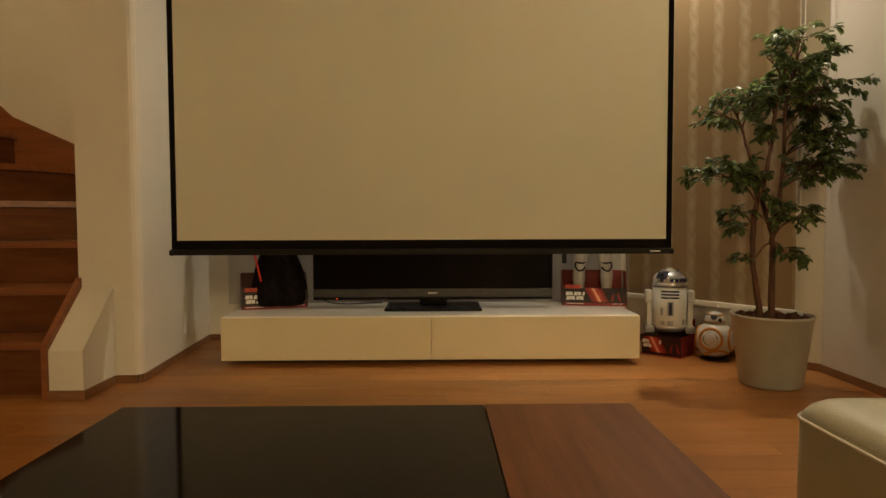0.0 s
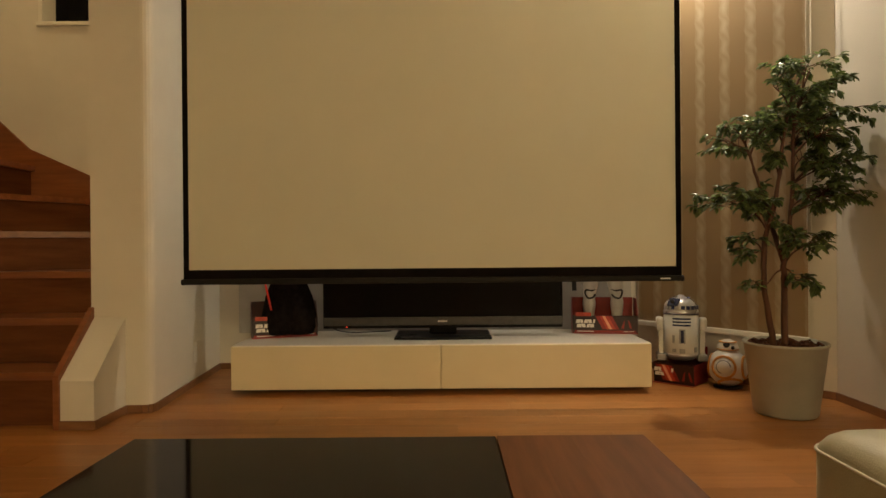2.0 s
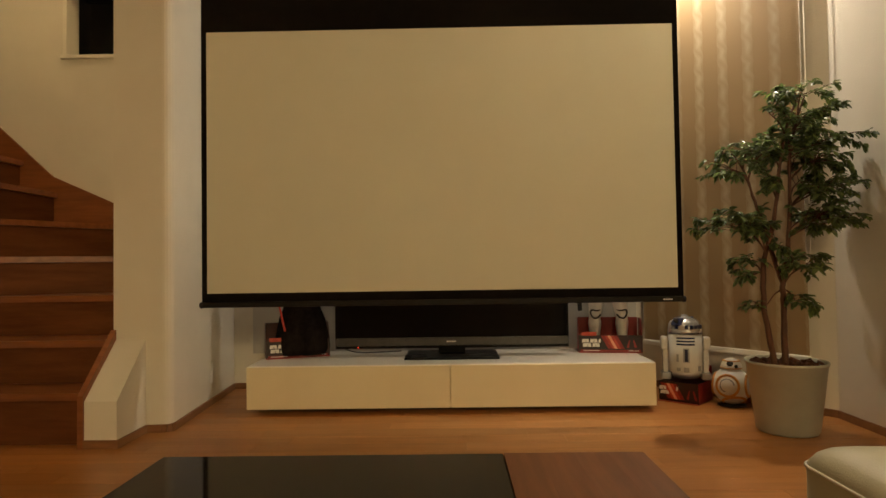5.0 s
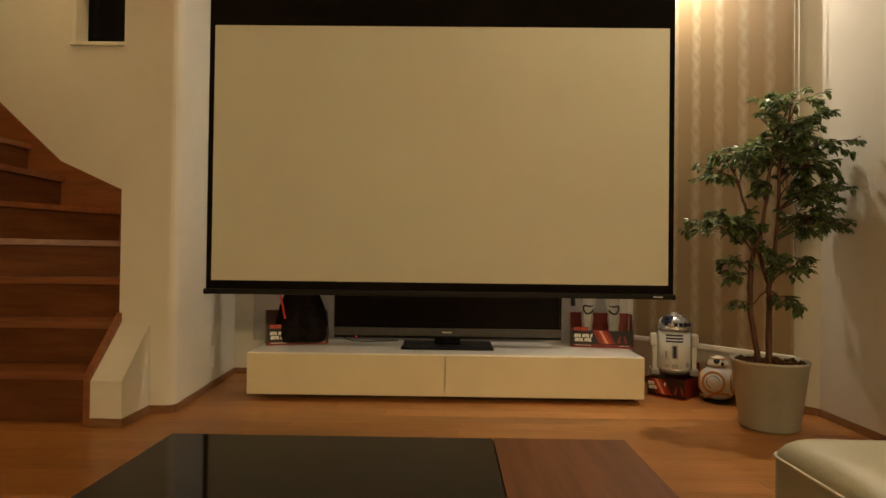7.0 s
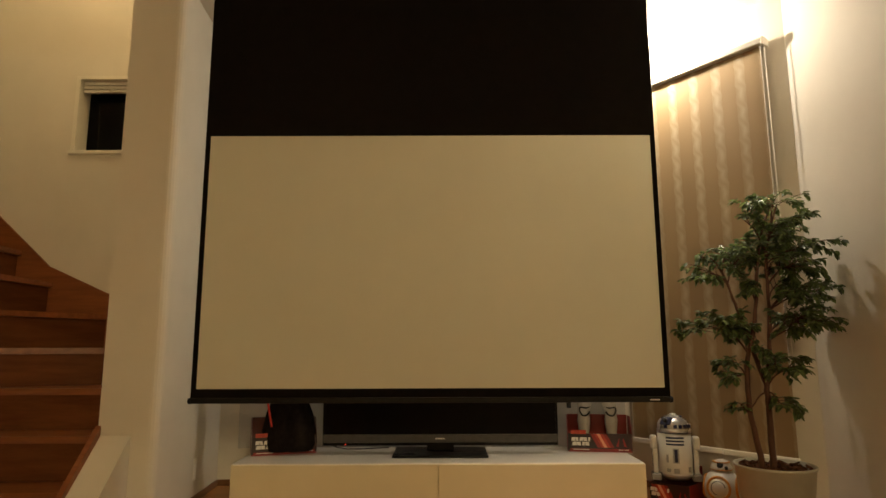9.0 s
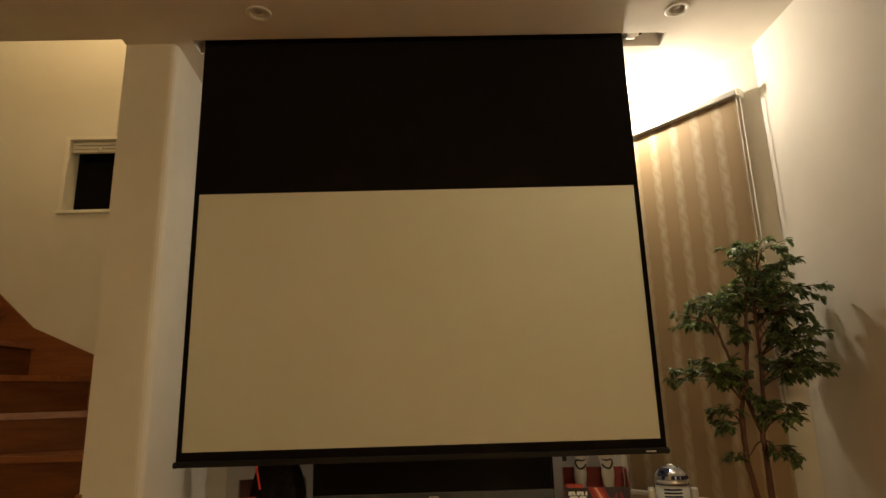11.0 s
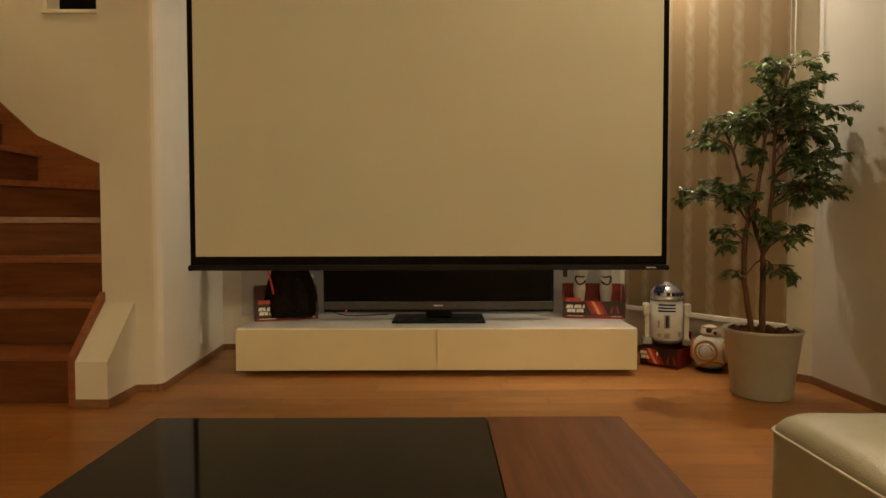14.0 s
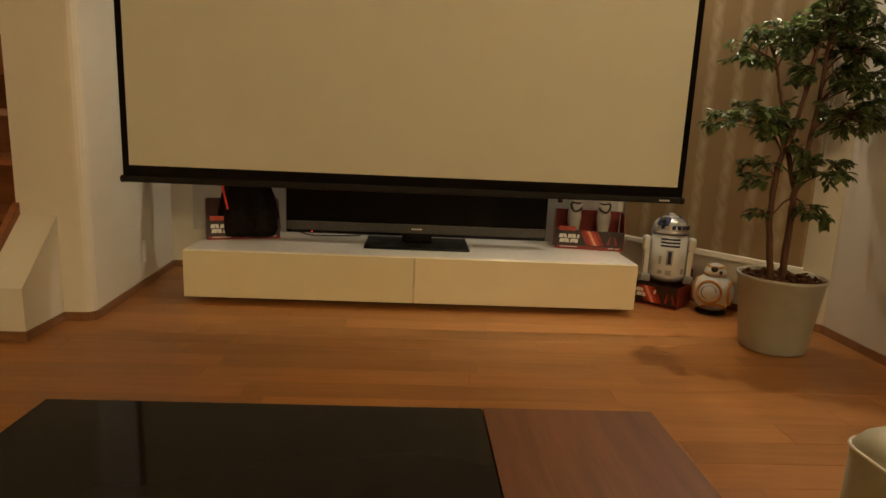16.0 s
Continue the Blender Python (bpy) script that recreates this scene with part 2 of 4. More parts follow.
# ---------------------------------------------------------------- mesh helpers
def box(bm, x0, x1, y0, y1, z0, z1, mi=0, bevel=0.0):
    r = bmesh.ops.create_cube(bm, size=1, matrix=Matrix.Translation(((x0 + x1) / 2, (y0 + y1) / 2, (z0 + z1) / 2)) @ Matrix.Diagonal((x1 - x0, y1 - y0, z1 - z0, 1)))
    faces = {f for v in r["verts"] for f in v.link_faces}
    for f in faces:
        f.material_index = mi
    if bevel:
        edges = {e for v in r["verts"] for e in v.link_edges}
        out = bmesh.ops.bevel(bm, geom=list(edges), offset=bevel, segments=2, affect="EDGES", profile=0.6)
        for f in out["faces"]:
            f.material_index = mi
    return bm


def prism(bm, outline, z0, z1, mi=0):
    """Upright prism over a plan outline, anticlockwise."""
    lo = [bm.verts.new((x, y, z0)) for x, y in outline]
    hi = [bm.verts.new((x, y, z1)) for x, y in outline]
    k = len(outline)
    fs = [bm.faces.new(hi), bm.faces.new(lo[::-1])]
    for i in range(k):
        fs.append(bm.faces.new((lo[i], lo[(i + 1) % k], hi[(i + 1) % k], hi[i])))
    for f in fs:
        f.material_index = mi
    return bm


def slab(bm, outline, axis_a, axis_b, axis_n, origin, depth, mi=0):
    """Prism of an outline drawn in two axes and pushed along a third."""
    A, B, N, O = Vector(axis_a), Vector(axis_b), Vector(axis_n), Vector(origin)
    lo = [bm.verts.new(O + A * a + B * b) for a, b in outline]
    hi = [bm.verts.new(O + A * a + B * b + N * depth) for a, b in outline]
    k = len(outline)
    fs = [bm.faces.new(hi), bm.faces.new(lo[::-1])]
    for i in range(k):
        fs.append(bm.faces.new((lo[i], lo[(i + 1) % k], hi[(i + 1) % k], hi[i])))
    for f in fs:
        f.material_index = mi
    bmesh.ops.recalc_face_normals(bm, faces=fs)
    return bm


def lathe(bm, profile, centre=(0, 0, 0), seg=32, mi=0, m=None):
    """Turned shape from (radius, height) pairs; m turns it."""
    rings = []
    for r, z in profile:
        ring = []
        for i in range(seg):
            a = 2 * math.pi * i / seg
            v = Vector((r * math.cos(a), r * math.sin(a), z))
            ring.append(bm.verts.new((m @ v if m else v) + Vector(centre)))
        rings.append(ring)
    for a, b in zip(rings, rings[1:]):
        for i in range(seg):
            f = bm.faces.new((a[i], a[(i + 1) % seg], b[(i + 1) % seg], b[i]))
            f.material_index, f.smooth = mi, True
    for ring, flip in ((rings[0], True), (rings[-1], False)):
        f = bm.faces.new(ring[::-1] if flip else ring)
        f.material_index = mi
    return bm


def tube(bm, pts, radii, seg=8, mi=0):
    """Round tube along points."""
    pts = [Vector(p) for p in pts]
    if isinstance(radii, (int, float)):
        radii = [radii] * len(pts)
    rings = []
    for i, p in enumerate(pts):
        d = (pts[min(i + 1, len(pts) - 1)] - pts[max(i - 1, 0)]).normalized()
        a = d.orthogonal().normalized() if i == 0 else (rings_a - d * rings_a.dot(d)).normalized()
        rings_a = a
        b = d.cross(a)
        rings.append([bm.verts.new(p + (a * math.cos(2 * math.pi * k / seg) + b * math.sin(2 * math.pi * k / seg)) * radii[i]) for k in range(seg)])
    for a, b in zip(rings, rings[1:]):
        for k in range(seg):
            f = bm.faces.new((a[k], a[(k + 1) % seg], b[(k + 1) % seg], b[k]))
            f.smooth, f.material_index = True, mi
    for r in (rings[0][::-1], rings[-1]):
        bm.faces.new(r).material_index = mi
    return bm


def curve_pts(pts, n=5):
    """Smooth points through the given ones."""
    pts = [Vector(p) for p in pts]
    out = []
    for i in range(len(pts) - 1):
        p0, p1, p2, p3 = pts[max(i - 1, 0)], pts[i], pts[i + 1], pts[min(i + 2, len(pts) - 1)]
        for k in range(n):
            t = k / n
            out.append(0.5 * (2 * p1 + (p2 - p0) * t + (2 * p0 - 5 * p1 + 4 * p2 - p3) * t * t + (3 * p1 - p0 - 3 * p2 + p3) * t ** 3))
    return out + [pts[-1]]


def B():
    return bmesh.new()


def mesh_of(name, bm, mats):
    me = bpy.data.meshes.new(name)
    bm.to_mesh(me)
    bm.free()
    for m in mats if isinstance(mats, (list, tuple)) else (mats,):
        me.materials.append(m)
    return me


def part(name, bm, mat, parent, label=""):
    ob = new(name, mesh_of(name, bm, mat))
    ob.parent = parent
    return tagged(ob, label)


def solid(name, bm, mat, label, category, kind="structure", m=None):
    ob = new(name, mesh_of(name, bm, mat))
    if m:
        ob.matrix_world = m
    return tagged(ob, label, category, "", kind)


def thing(name, label, category, place=(0, 0, 0), turn=0, group="", kind=""):
    ob = new(name)
    ob.empty_display_size = 0.1
    ob.matrix_world = pose(*place, 0, 0, turn)
    return tagged(ob, label, category, group, kind)


# ---------------------------------------------------------------- structure
BAY_A, BAY_B = Vector((1.866, -0.17, 0)), Vector((1.205, 0.715, 0))     # bay wall from right wall to back wall
BAY_ALONG = (BAY_B - BAY_A).normalized()
STAIR_Y, COL_L, TOP = 0.62, -1.575, 4.6

solid("wall_back", box(B(), -1.368, 1.205, 0.715, 0.84, FZ, CZ), WALL, "off-white papered wall behind the television", "wall")
solid("wall_bay", prism(B(), [(1.866, -0.17), (1.99, -0.17), (1.99, 0.84), (1.205, 0.84), (1.205, 0.715)], FZ, CZ), WALL,
      "off-white papered bay wall behind the blind", "wall")
solid("wall_right", box(B(), 1.866, 1.99, -7.0, -0.17, FZ, CZ), WALL, "off-white papered wall beside the plant", "wall")
solid("wall_column", prism(B(), [(COL_L, -0.295), (-1.345, -0.295), (-1.333, -0.2935), (-1.320, -0.287), (-1.311, -0.276), (-1.306, -0.258), (-1.368, 0.715), (-1.368, 0.84), (COL_L, 0.84)], FZ, CZ), WALL,
      "cream papered wall end between stairs and television", "wall")
bm = B()
WX0, WX1, WZ0, WZ1 = -2.382, -1.80, 2.085, 2.585
for b in ((-7.0, WX0, FZ, TOP), (WX1, COL_L, FZ, TOP), (WX0, WX1, FZ, WZ0), (WX0, WX1, WZ1, TOP)):
    box(bm, b[0], b[1], STAIR_Y, STAIR_Y + 0.15, b[2], b[3])
solid("wall_stairs", bm, WALL, "warm cream papered stairwell wall with a small window", "wall")
solid("wall_stairs_side", box(B(), COL_L, -1.45, -0.345, 0.77, CZ + 0.1, TOP), WALL, "upper stairwell side wall", "wall")
solid("wall_stairs_front", box(B(), -7.0, COL_L, -0.345, -0.225, CZ + 0.1, TOP), WALL, "upper stairwell front wall", "wall")
solid("wall_left", box(B(), -7.12, -7.0, -7.0, 0.77, FZ, TOP), WALL, "plain papered wall of the living room", "wall")
solid("wall_rear", box(B(), -7.12, 1.99, -7.12, -7.0, FZ, CZ), WALL, "plain papered wall behind the sofa", "wall")
# four unseen walls at the left, added to block and shape the light
solid("light_block_rear", box(B(), -2.66, -2.54, -7.0, -4.31, FZ, CZ), WALL, "unseen plain wall added at the rear left to block light", "wall")
solid("light_block_stair_end", box(B(), -2.66, -2.54, -1.70, -0.205, FZ, CZ), WALL, "unseen plain wall added beside the stair foot to block light", "wall")
solid("light_block_low", box(B(), -2.66, -2.54, -4.31, -1.70, FZ, 0.77), WALL, "unseen plain low wall added at the left to block light near the floor", "wall")
solid("light_block_flank", box(B(), -7.0, -2.54, -0.20, -0.075, FZ, CZ + 0.1), WALL, "unseen plain wall added beside the upper stairs to block light", "wall")
bm = B()
SX0, SX1, SY0, SY1 = -1.215, 1.33, -0.325, -0.195
DOWNLIGHTS, HOLE = ((-0.80, -0.55), (1.30, -0.53)), 0.042
(ax, ay), (cx, cy) = DOWNLIGHTS
strips = [(-7.0, 1.866, -7.0, -0.60), (-7.0, ax - HOLE, -0.60, -0.48), (ax + HOLE, cx - HOLE, -0.60, -0.48), (cx + HOLE, 1.866, -0.60, -0.48), (-7.0, 1.866, -0.48, -0.345)]
for x, y in DOWNLIGHTS:
    strips += [(x - HOLE, x + HOLE, -0.60, y - HOLE), (x - HOLE, x + HOLE, y + HOLE, -0.48)]
for b in (*strips, (COL_L, 1.866, -0.345, SY0), (COL_L, SX0, SY0, SY1), (SX1, 1.866, SY0, SY1), (COL_L, 1.99, SY1, 0.84)):
    box(bm, b[0], b[1], b[2], b[3], CZ, CZ + 0.1)
for b in ((SX0 - 0.01, SX0, SY0, SY1), (SX1, SX1 + 0.01, SY0, SY1), (SX0, SX1, SY0 - 0.01, SY0), (SX0, SX1, SY1, SY1 + 0.01)):
    box(bm, b[0], b[1], b[2], b[3], CZ + 0.1, CZ + 0.2)
box(bm, SX0, SX1, SY0, SY1, CZ + 0.19, CZ + 0.2)
solid("ceiling", bm, CEIL, "off-white papered ceiling with a slot for the screen", "ceiling")
solid("ceiling_stairs", box(B(), -7.0, -1.45, -0.345, 0.77, TOP, TOP + 0.1), CEIL, "plain ceiling over the stairs", "ceiling")
solid("ground", box(B(), -7.12, 1.99, -7.12, 0.84, FZ - 0.12, FZ - 0.006), JOINT, "dark joints under the floorboards", "floor")


def skirting(pts):
    """Low wooden skirting along plan points, on the left hand of the way."""
    bm = B()
    for (x0, y0), (x1, y1) in zip(pts, pts[1:]):
        d = Vector((x1 - x0, y1 - y0, 0))
        nn = Vector((-d.y, d.x, 0)).normalized()
        slab(bm, [(0, 0), (d.length, 0), (d.length, 0.036), (0, 0.036)], d.normalized(), (0, 0, 1), nn, (x0, y0, FZ + 0.001), 0.009)
    solid("baseboard", bm, SKIRT, "narrow brown wooden skirting board", "baseboard")


skirting([(-1.3685, 0.7145), (-1.3055, -0.262), (-1.3105, -0.279), (-1.324, -0.2915), (-1.345, -0.2955), (-1.411, -0.2955)])
skirting([(1.204, 0.7145), (-1.367, 0.7145)])
skirting([(1.8655, -0.17), (1.2045, 0.7145)])
skirting([(1.8655, -6.99), (1.8655, -0.171)])


# ---------------------------------------------------------------- stairs
def staircase():
    st = thing("staircase", "dark reddish-brown wooden winder stairs beside the cream wall", "stairs", (0, 0, 0), kind="structure")
    r = 0.2035
    px, py, right, back = -2.45, -0.05, COL_L - 0.004, STAIR_Y - 0.004
    treads = []
    for k, y in enumerate((-0.48, -0.265)):
        treads.append(([(px, y), (right, y), (right, y + 0.25), (px, y + 0.25)], k + 1))
    ray = [(right, py), (right, py + (right - px) * math.tan(radians(30))), (px + (back - py) / math.tan(radians(60)), back), (px, back)]
    treads.append(([(px, py), ray[0], ray[1]], 3))
    treads.append(([(px, py), ray[1], (right, back), ray[2]], 4))
    treads.append(([(px, py), ray[2], ray[3]], 5))
    for k in range(3):
        x = px - 0.215 * k
        treads.append(([(x, py), (x, back), (x - 0.25, back), (x - 0.25, py)], 6 + k))
    for outline, k in treads:
        z = k * r
        (ax, ay), (bx, by) = outline[0], outline[1]
        d = Vector((bx - ax, by - ay, 0)).normalized()
        n = Vector((d.y, -d.x, 0))              # towards the step below
        nose = [(Vector((*outline[0], 0)) + n * 0.025)[:2], (Vector((*outline[1], 0)) + n * 0.025)[:2]]
        nose = [(max(px - 0.9, min(right, q[0])), min(back, q[1])) for q in nose]
        bm = B()
        prism(bm, nose + list(outline[1:]) + [outline[0]], z - 0.032, z)
        bmesh.ops.recalc_face_normals(bm, faces=bm.faces)
        part("tread", bm, STAIR, st)
        ln = (Vector((bx, by, 0)) - Vector((ax, ay, 0))).length
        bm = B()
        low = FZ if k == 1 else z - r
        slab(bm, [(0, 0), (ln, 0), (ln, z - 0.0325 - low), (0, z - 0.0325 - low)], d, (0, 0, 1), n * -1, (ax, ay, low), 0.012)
        # darker copy of the wood stands in for shade on the riser
        part("riser", bm, STAIR_SHADED, st)
    # skirting on the stairwell wall: rises gently round the corner, then steeply
    bm = B()
    line = [(COL_L - 0.002, 0.96), (-2.09, 1.158), (-2.46, 1.325), (-2.90, 1.735), (-3.6, 2.40)]
    slab(bm, line + [(-3.6, 1.5), (COL_L - 0.002, 0.3)], (1, 0, 0), (0, 0, 1), (0, 1, 0), (0, STAIR_Y - 0.016, 0), 0.015)
    part("wall_string", bm, STAIR, st, "brown wooden wall string following the steps")
    bm = B()
    slab(bm, [(-0.555, FZ), (-0.555, 0.20), (-0.295, 0.455), (-0.295, FZ)], (0, 1, 0), (0, 0, 1), (1, 0, 0), (-1.587, 0, 0), 0.025)
    part("side_string", bm, STAIR, st)
    return st


staircase()
bm = B()
slab(bm, [(-0.547, FZ), (-0.547, 0.176), (-0.2955, 0.41), (-0.2955, FZ)], (0, 1, 0), (0, 0, 1), (1, 0, 0), (-1.5615, 0, 0), 0.1405)
solid("wall_stub", bm, WALL, "low cream papered end wall with a sloping top at the stair foot", "wall")
skirting([(-1.4205, -0.296), (-1.4205, -0.5475)])
skirting([(-1.412, -0.5475), (-1.562, -0.5475)])


def stair_window():
    w = tagged(new("window_1"), "small white-framed stairwell window, dark outside at night", "window", "", "structure")
    y = STAIR_Y
    part("window_sill", box(B(), WX0 - 0.03, WX1 + 0.03, y - 0.018, y + 0.15, WZ0 - 0.022, WZ0 + 0.001, bevel=0.003), WINDOW_WHITE, w)
    bm = B()
    for b in ((WX0 - 0.022, WX0 + 0.004, WZ0, WZ1), (WX1 - 0.004, WX1 + 0.022, WZ0, WZ1), (WX0 - 0.022, WX1 + 0.022, WZ1 - 0.004, WZ1 + 0.02)):
        box(bm, b[0], b[1], y - 0.008, y + 0.13, b[2], b[3], bevel=0.002)
    part("window_frame", bm, WINDOW_WHITE, w)
    part("pane", box(B(), WX0 + 0.004, WX1 - 0.004, y + 0.12, y + 0.128, WZ0, WZ1), NIGHT, w)
    bm = B()
    for i in range(3):
        box(bm, WX0 + 0.008, WX1 - 0.008, y + 0.03, y + 0.055 + 0.006 * (i % 2), WZ1 - 0.03 - 0.026 * i, WZ1 - 0.008 - 0.026 * i, bevel=0.003)
    rolled = part("rolled_blind", bm, WINDOW_WHITE, w, "raised white slatted blind")
    bm = B()
    lathe(bm, [(0.004, 0), (0.011, 0.004), (0.011, 0.02), (0.004, 0.024)], (WX0 + 0.19, y + 0.028, WZ1 - 0.075), 12)
    part("blind_pull", bm, WINDOW_WHITE, rolled)


stair_window()

# ---------------------------------------------------------------- projector screen
def projector_screen():
    s = thing("projector_screen", "large white roll-down projector screen with black border, lowered", "projector screen", (-0.034, -0.27, 0.551))
    hw, b = 1.1075, 0.025
    zt, zb = 1.864 - 0.55, 0.617 - 0.55
    part("picture_area", box(B(), -hw, hw, -0.0012, 0.0012, zb, zt), SCREEN_WHITE, s)
    bm = B()
    for q in ((-hw - b, -hw, 0.02, zt), (hw, hw + b, 0.02, zt), (-hw, hw, 0.02, zb)):
        box(bm, q[0], q[1], -0.0012, 0.0012, q[2], q[3])
    part("black_border", bm, SCREEN_BLACK, s, "matt black fabric border")
    part("black_drop", box(B(), -hw - b, hw + b, -0.0012, 0.0012, zt, CZ + 0.06 - 0.55), SCREEN_BLACK, s, "plain black fabric above the picture area")
    bm = box(B(), -hw - b + 0.004, hw + b - 0.006, -0.012, 0.012, 0.0, 0.026, bevel=0.005)
    bar = part("weight_bar", bm, BAR_BLACK, s)
    for sx in (-1, 1):
        bm = lathe(B(), [(0.013, 0), (0.0145, 0.003), (0.0145, 0.012), (0.010, 0.015)], (sx * (hw + b - 0.005), 0, 0.012), 16, 0, Matrix.Rotation(radians(90 * sx), 3, "Y"))
        part("end_cap", bm, BAR_BLACK, bar)
    part("label_strip", box(B(), hw - 0.075, hw - 0.03, -0.0135, -0.0125, 0.009, 0.015), LOGO, bar, "tiny silver name strip")
    bm = B()
    lathe(bm, [(0.045, -hw - 0.03), (0.045, hw + 0.03)], (0, 0.03, CZ + 0.09 - 0.55), 24, 0, Matrix.Rotation(radians(90), 3, "Y"))
    part("roller", bm, SCREEN_BLACK, s)
    bm = B()
    lathe(bm, [(0.030, 0), (0.034, 0.01), (0.034, 0.05), (0.02, 0.055), (0.02, 0.07)], (hw + 0.045, 0.0, CZ + 0.036 - 0.55), 20, 0, Matrix.Rotation(radians(90), 3, "Y"))
    lathe(bm, [(0.012, 0.071), (0.012, 0.09)], (hw + 0.045, 0.0, CZ + 0.036 - 0.55), 12, 1, Matrix.Rotation(radians(90), 3, "Y"))
    part("bearing", bm, [PLASTIC, BAR_BLACK], s, "white round end bearing")
    return s


projector_screen()


def downlight(x, y):
    d = thing("ceiling_downlight", "small round white recessed ceiling downlight, switched off", "downlight", (x, y, CZ), group="ceiling downlights")
    part("rim", lathe(B(), [(0.0425, 0.06), (0.041, 0.0), (0.043, -0.004), (0.055, -0.007), (0.0615, -0.004), (0.062, -0.0005), (0.0435, -0.0004), (0.0435, 0.06)], (0, 0, 0), 40), PLASTIC, d)
    bm = lathe(B(), [(0.030, 0.050), (0.0405, 0.008), (0.0395, 0.004), (0.030, 0.030), (0.024, 0.040)], (0, 0, 0), 32)
    cone = part("reflector", bm, PLASTIC, d, "white cone baffle")
    part("bulb", lathe(B(), [(0.004, 0.006), (0.016, 0.008), (0.021, 0.014), (0.021, 0.026), (0.012, 0.038)], (0, 0, 0), 24), NIGHT_BULB, cone, "unlit glass bulb")


for spot_place in DOWNLIGHTS:
    downlight(*spot_place)


# ---------------------------------------------------------------- blind of the bay
def bay_blind():
    ang = math.degrees(math.atan2(-BAY_ALONG.y, -BAY_ALONG.x))
    c = BAY_A + BAY_ALONG * 0.585 - Vector((-BAY_ALONG.y, BAY_ALONG.x, 0)) * -0.040
    s = thing("window_blind", "beige roller blind with wavy satin bands, fully lowered", "blind", (c.x, c.y, 0.235), ang)
    hw, h = 0.475, 2.20
    bm = B()
    k = 60
    for side, y in ((0, -0.002), (1, 0.002)):
        vs = [[bm.verts.new((-hw + 2 * hw * i / k, y - 0.0009 * math.sin(i * 0.8), z)) for z in (0.02, h * 0.35, h * 0.7, h)] for i in range(k + 1)]
        for a, b in zip(vs, vs[1:]):
            for j in range(3):
                q = (a[j], b[j], b[j + 1], a[j + 1])
                f = bm.faces.new(q if side == 0 else q[::-1])
                f.smooth = True
    part("fabric", bm, BLIND, s)
    part("bottom_rail", box(B(), -hw - 0.004, hw + 0.004, -0.014, 0.014, 0.0, 0.03, bevel=0.006), PLASTIC, s, "white bottom rail")
    rail = part("head_rail", box(B(), -hw - 0.012, hw + 0.018, -0.042, 0.03, h - 0.005, h + 0.03, bevel=0.006), ALU, s, "satin metal head rail")
    part("head_cap", box(B(), hw + 0.018, hw + 0.030, -0.044, 0.032, h - 0.012, h + 0.034, bevel=0.004), PLASTIC, rail)
    for x, y in ((hw + 0.012, -0.03), (hw + 0.012, 0.012)):
        bm = tube(B(), [(x, y, h - 0.02), (x, y, h - 1.79)], 0.0012, 5)
        for i in range(150):
            z = h - 0.02 - i * 0.0118
            bmesh.ops.create_icosphere(bm, subdivisions=1, radius=0.0032, matrix=Matrix.Translation((x, y, z)))
        part("bead_chain", bm, PLASTIC, rail, "white bead chain strand")
    part("cord", tube(B(), [(hw + 0.028, -0.02, h - 0.02), (hw + 0.030, -0.02, h * 0.5), (hw + 0.028, -0.022, 0.5)], 0.0022, 6), PLASTIC, s)


bay_blind()


# ---------------------------------------------------------------- television corner
def tv_stand():
    s = thing("tv_stand", "long low white lacquered television stand with two flap fronts", "tv stand", (0, 0, FZ))
    H = 0.226 - FZ
    part("body", box(B(), -1.047, 1.047, 0.022, 0.545, 0.031, H - 0.0145, bevel=0.002), LACQUER, s)
    for x0, x1 in ((-1.05, -0.0025), (0.0025, 1.05)):
        part("flap_front", box(B(), x0, x1, 0.0, 0.020, 0.031, H - 0.003, bevel=0.0015), LACQUER, s)
    part("top_panel", box(B(), -1.05, 1.05, 0.0205, 0.55, H - 0.014, H, bevel=0.002), LACQUER_TOP, s, "glossy white top")
    part("plinth", box(B(), -0.98, 0.98, 0.12, 0.5, 0, 0.031), DARK, s, "dark recessed plinth")


tv_stand()
STAND_Z = 0.2265


def wall_panel():
    p = thing("wall_panel", "long pale grey glossy panel on the wall behind the stand", "panel", (-0.04, 0.70, 0.2))
    part("board", box(B(), -1.2, 1.2, -0.012, 0.0145, 0.0, 0.31, bevel=0.002), PANEL, p)
    part("edge_strip", box(B(), -1.2, 1.2, -0.016, 0.0145, 0.3105, 0.318, bevel=0.001), PLASTIC, p)


wall_panel()


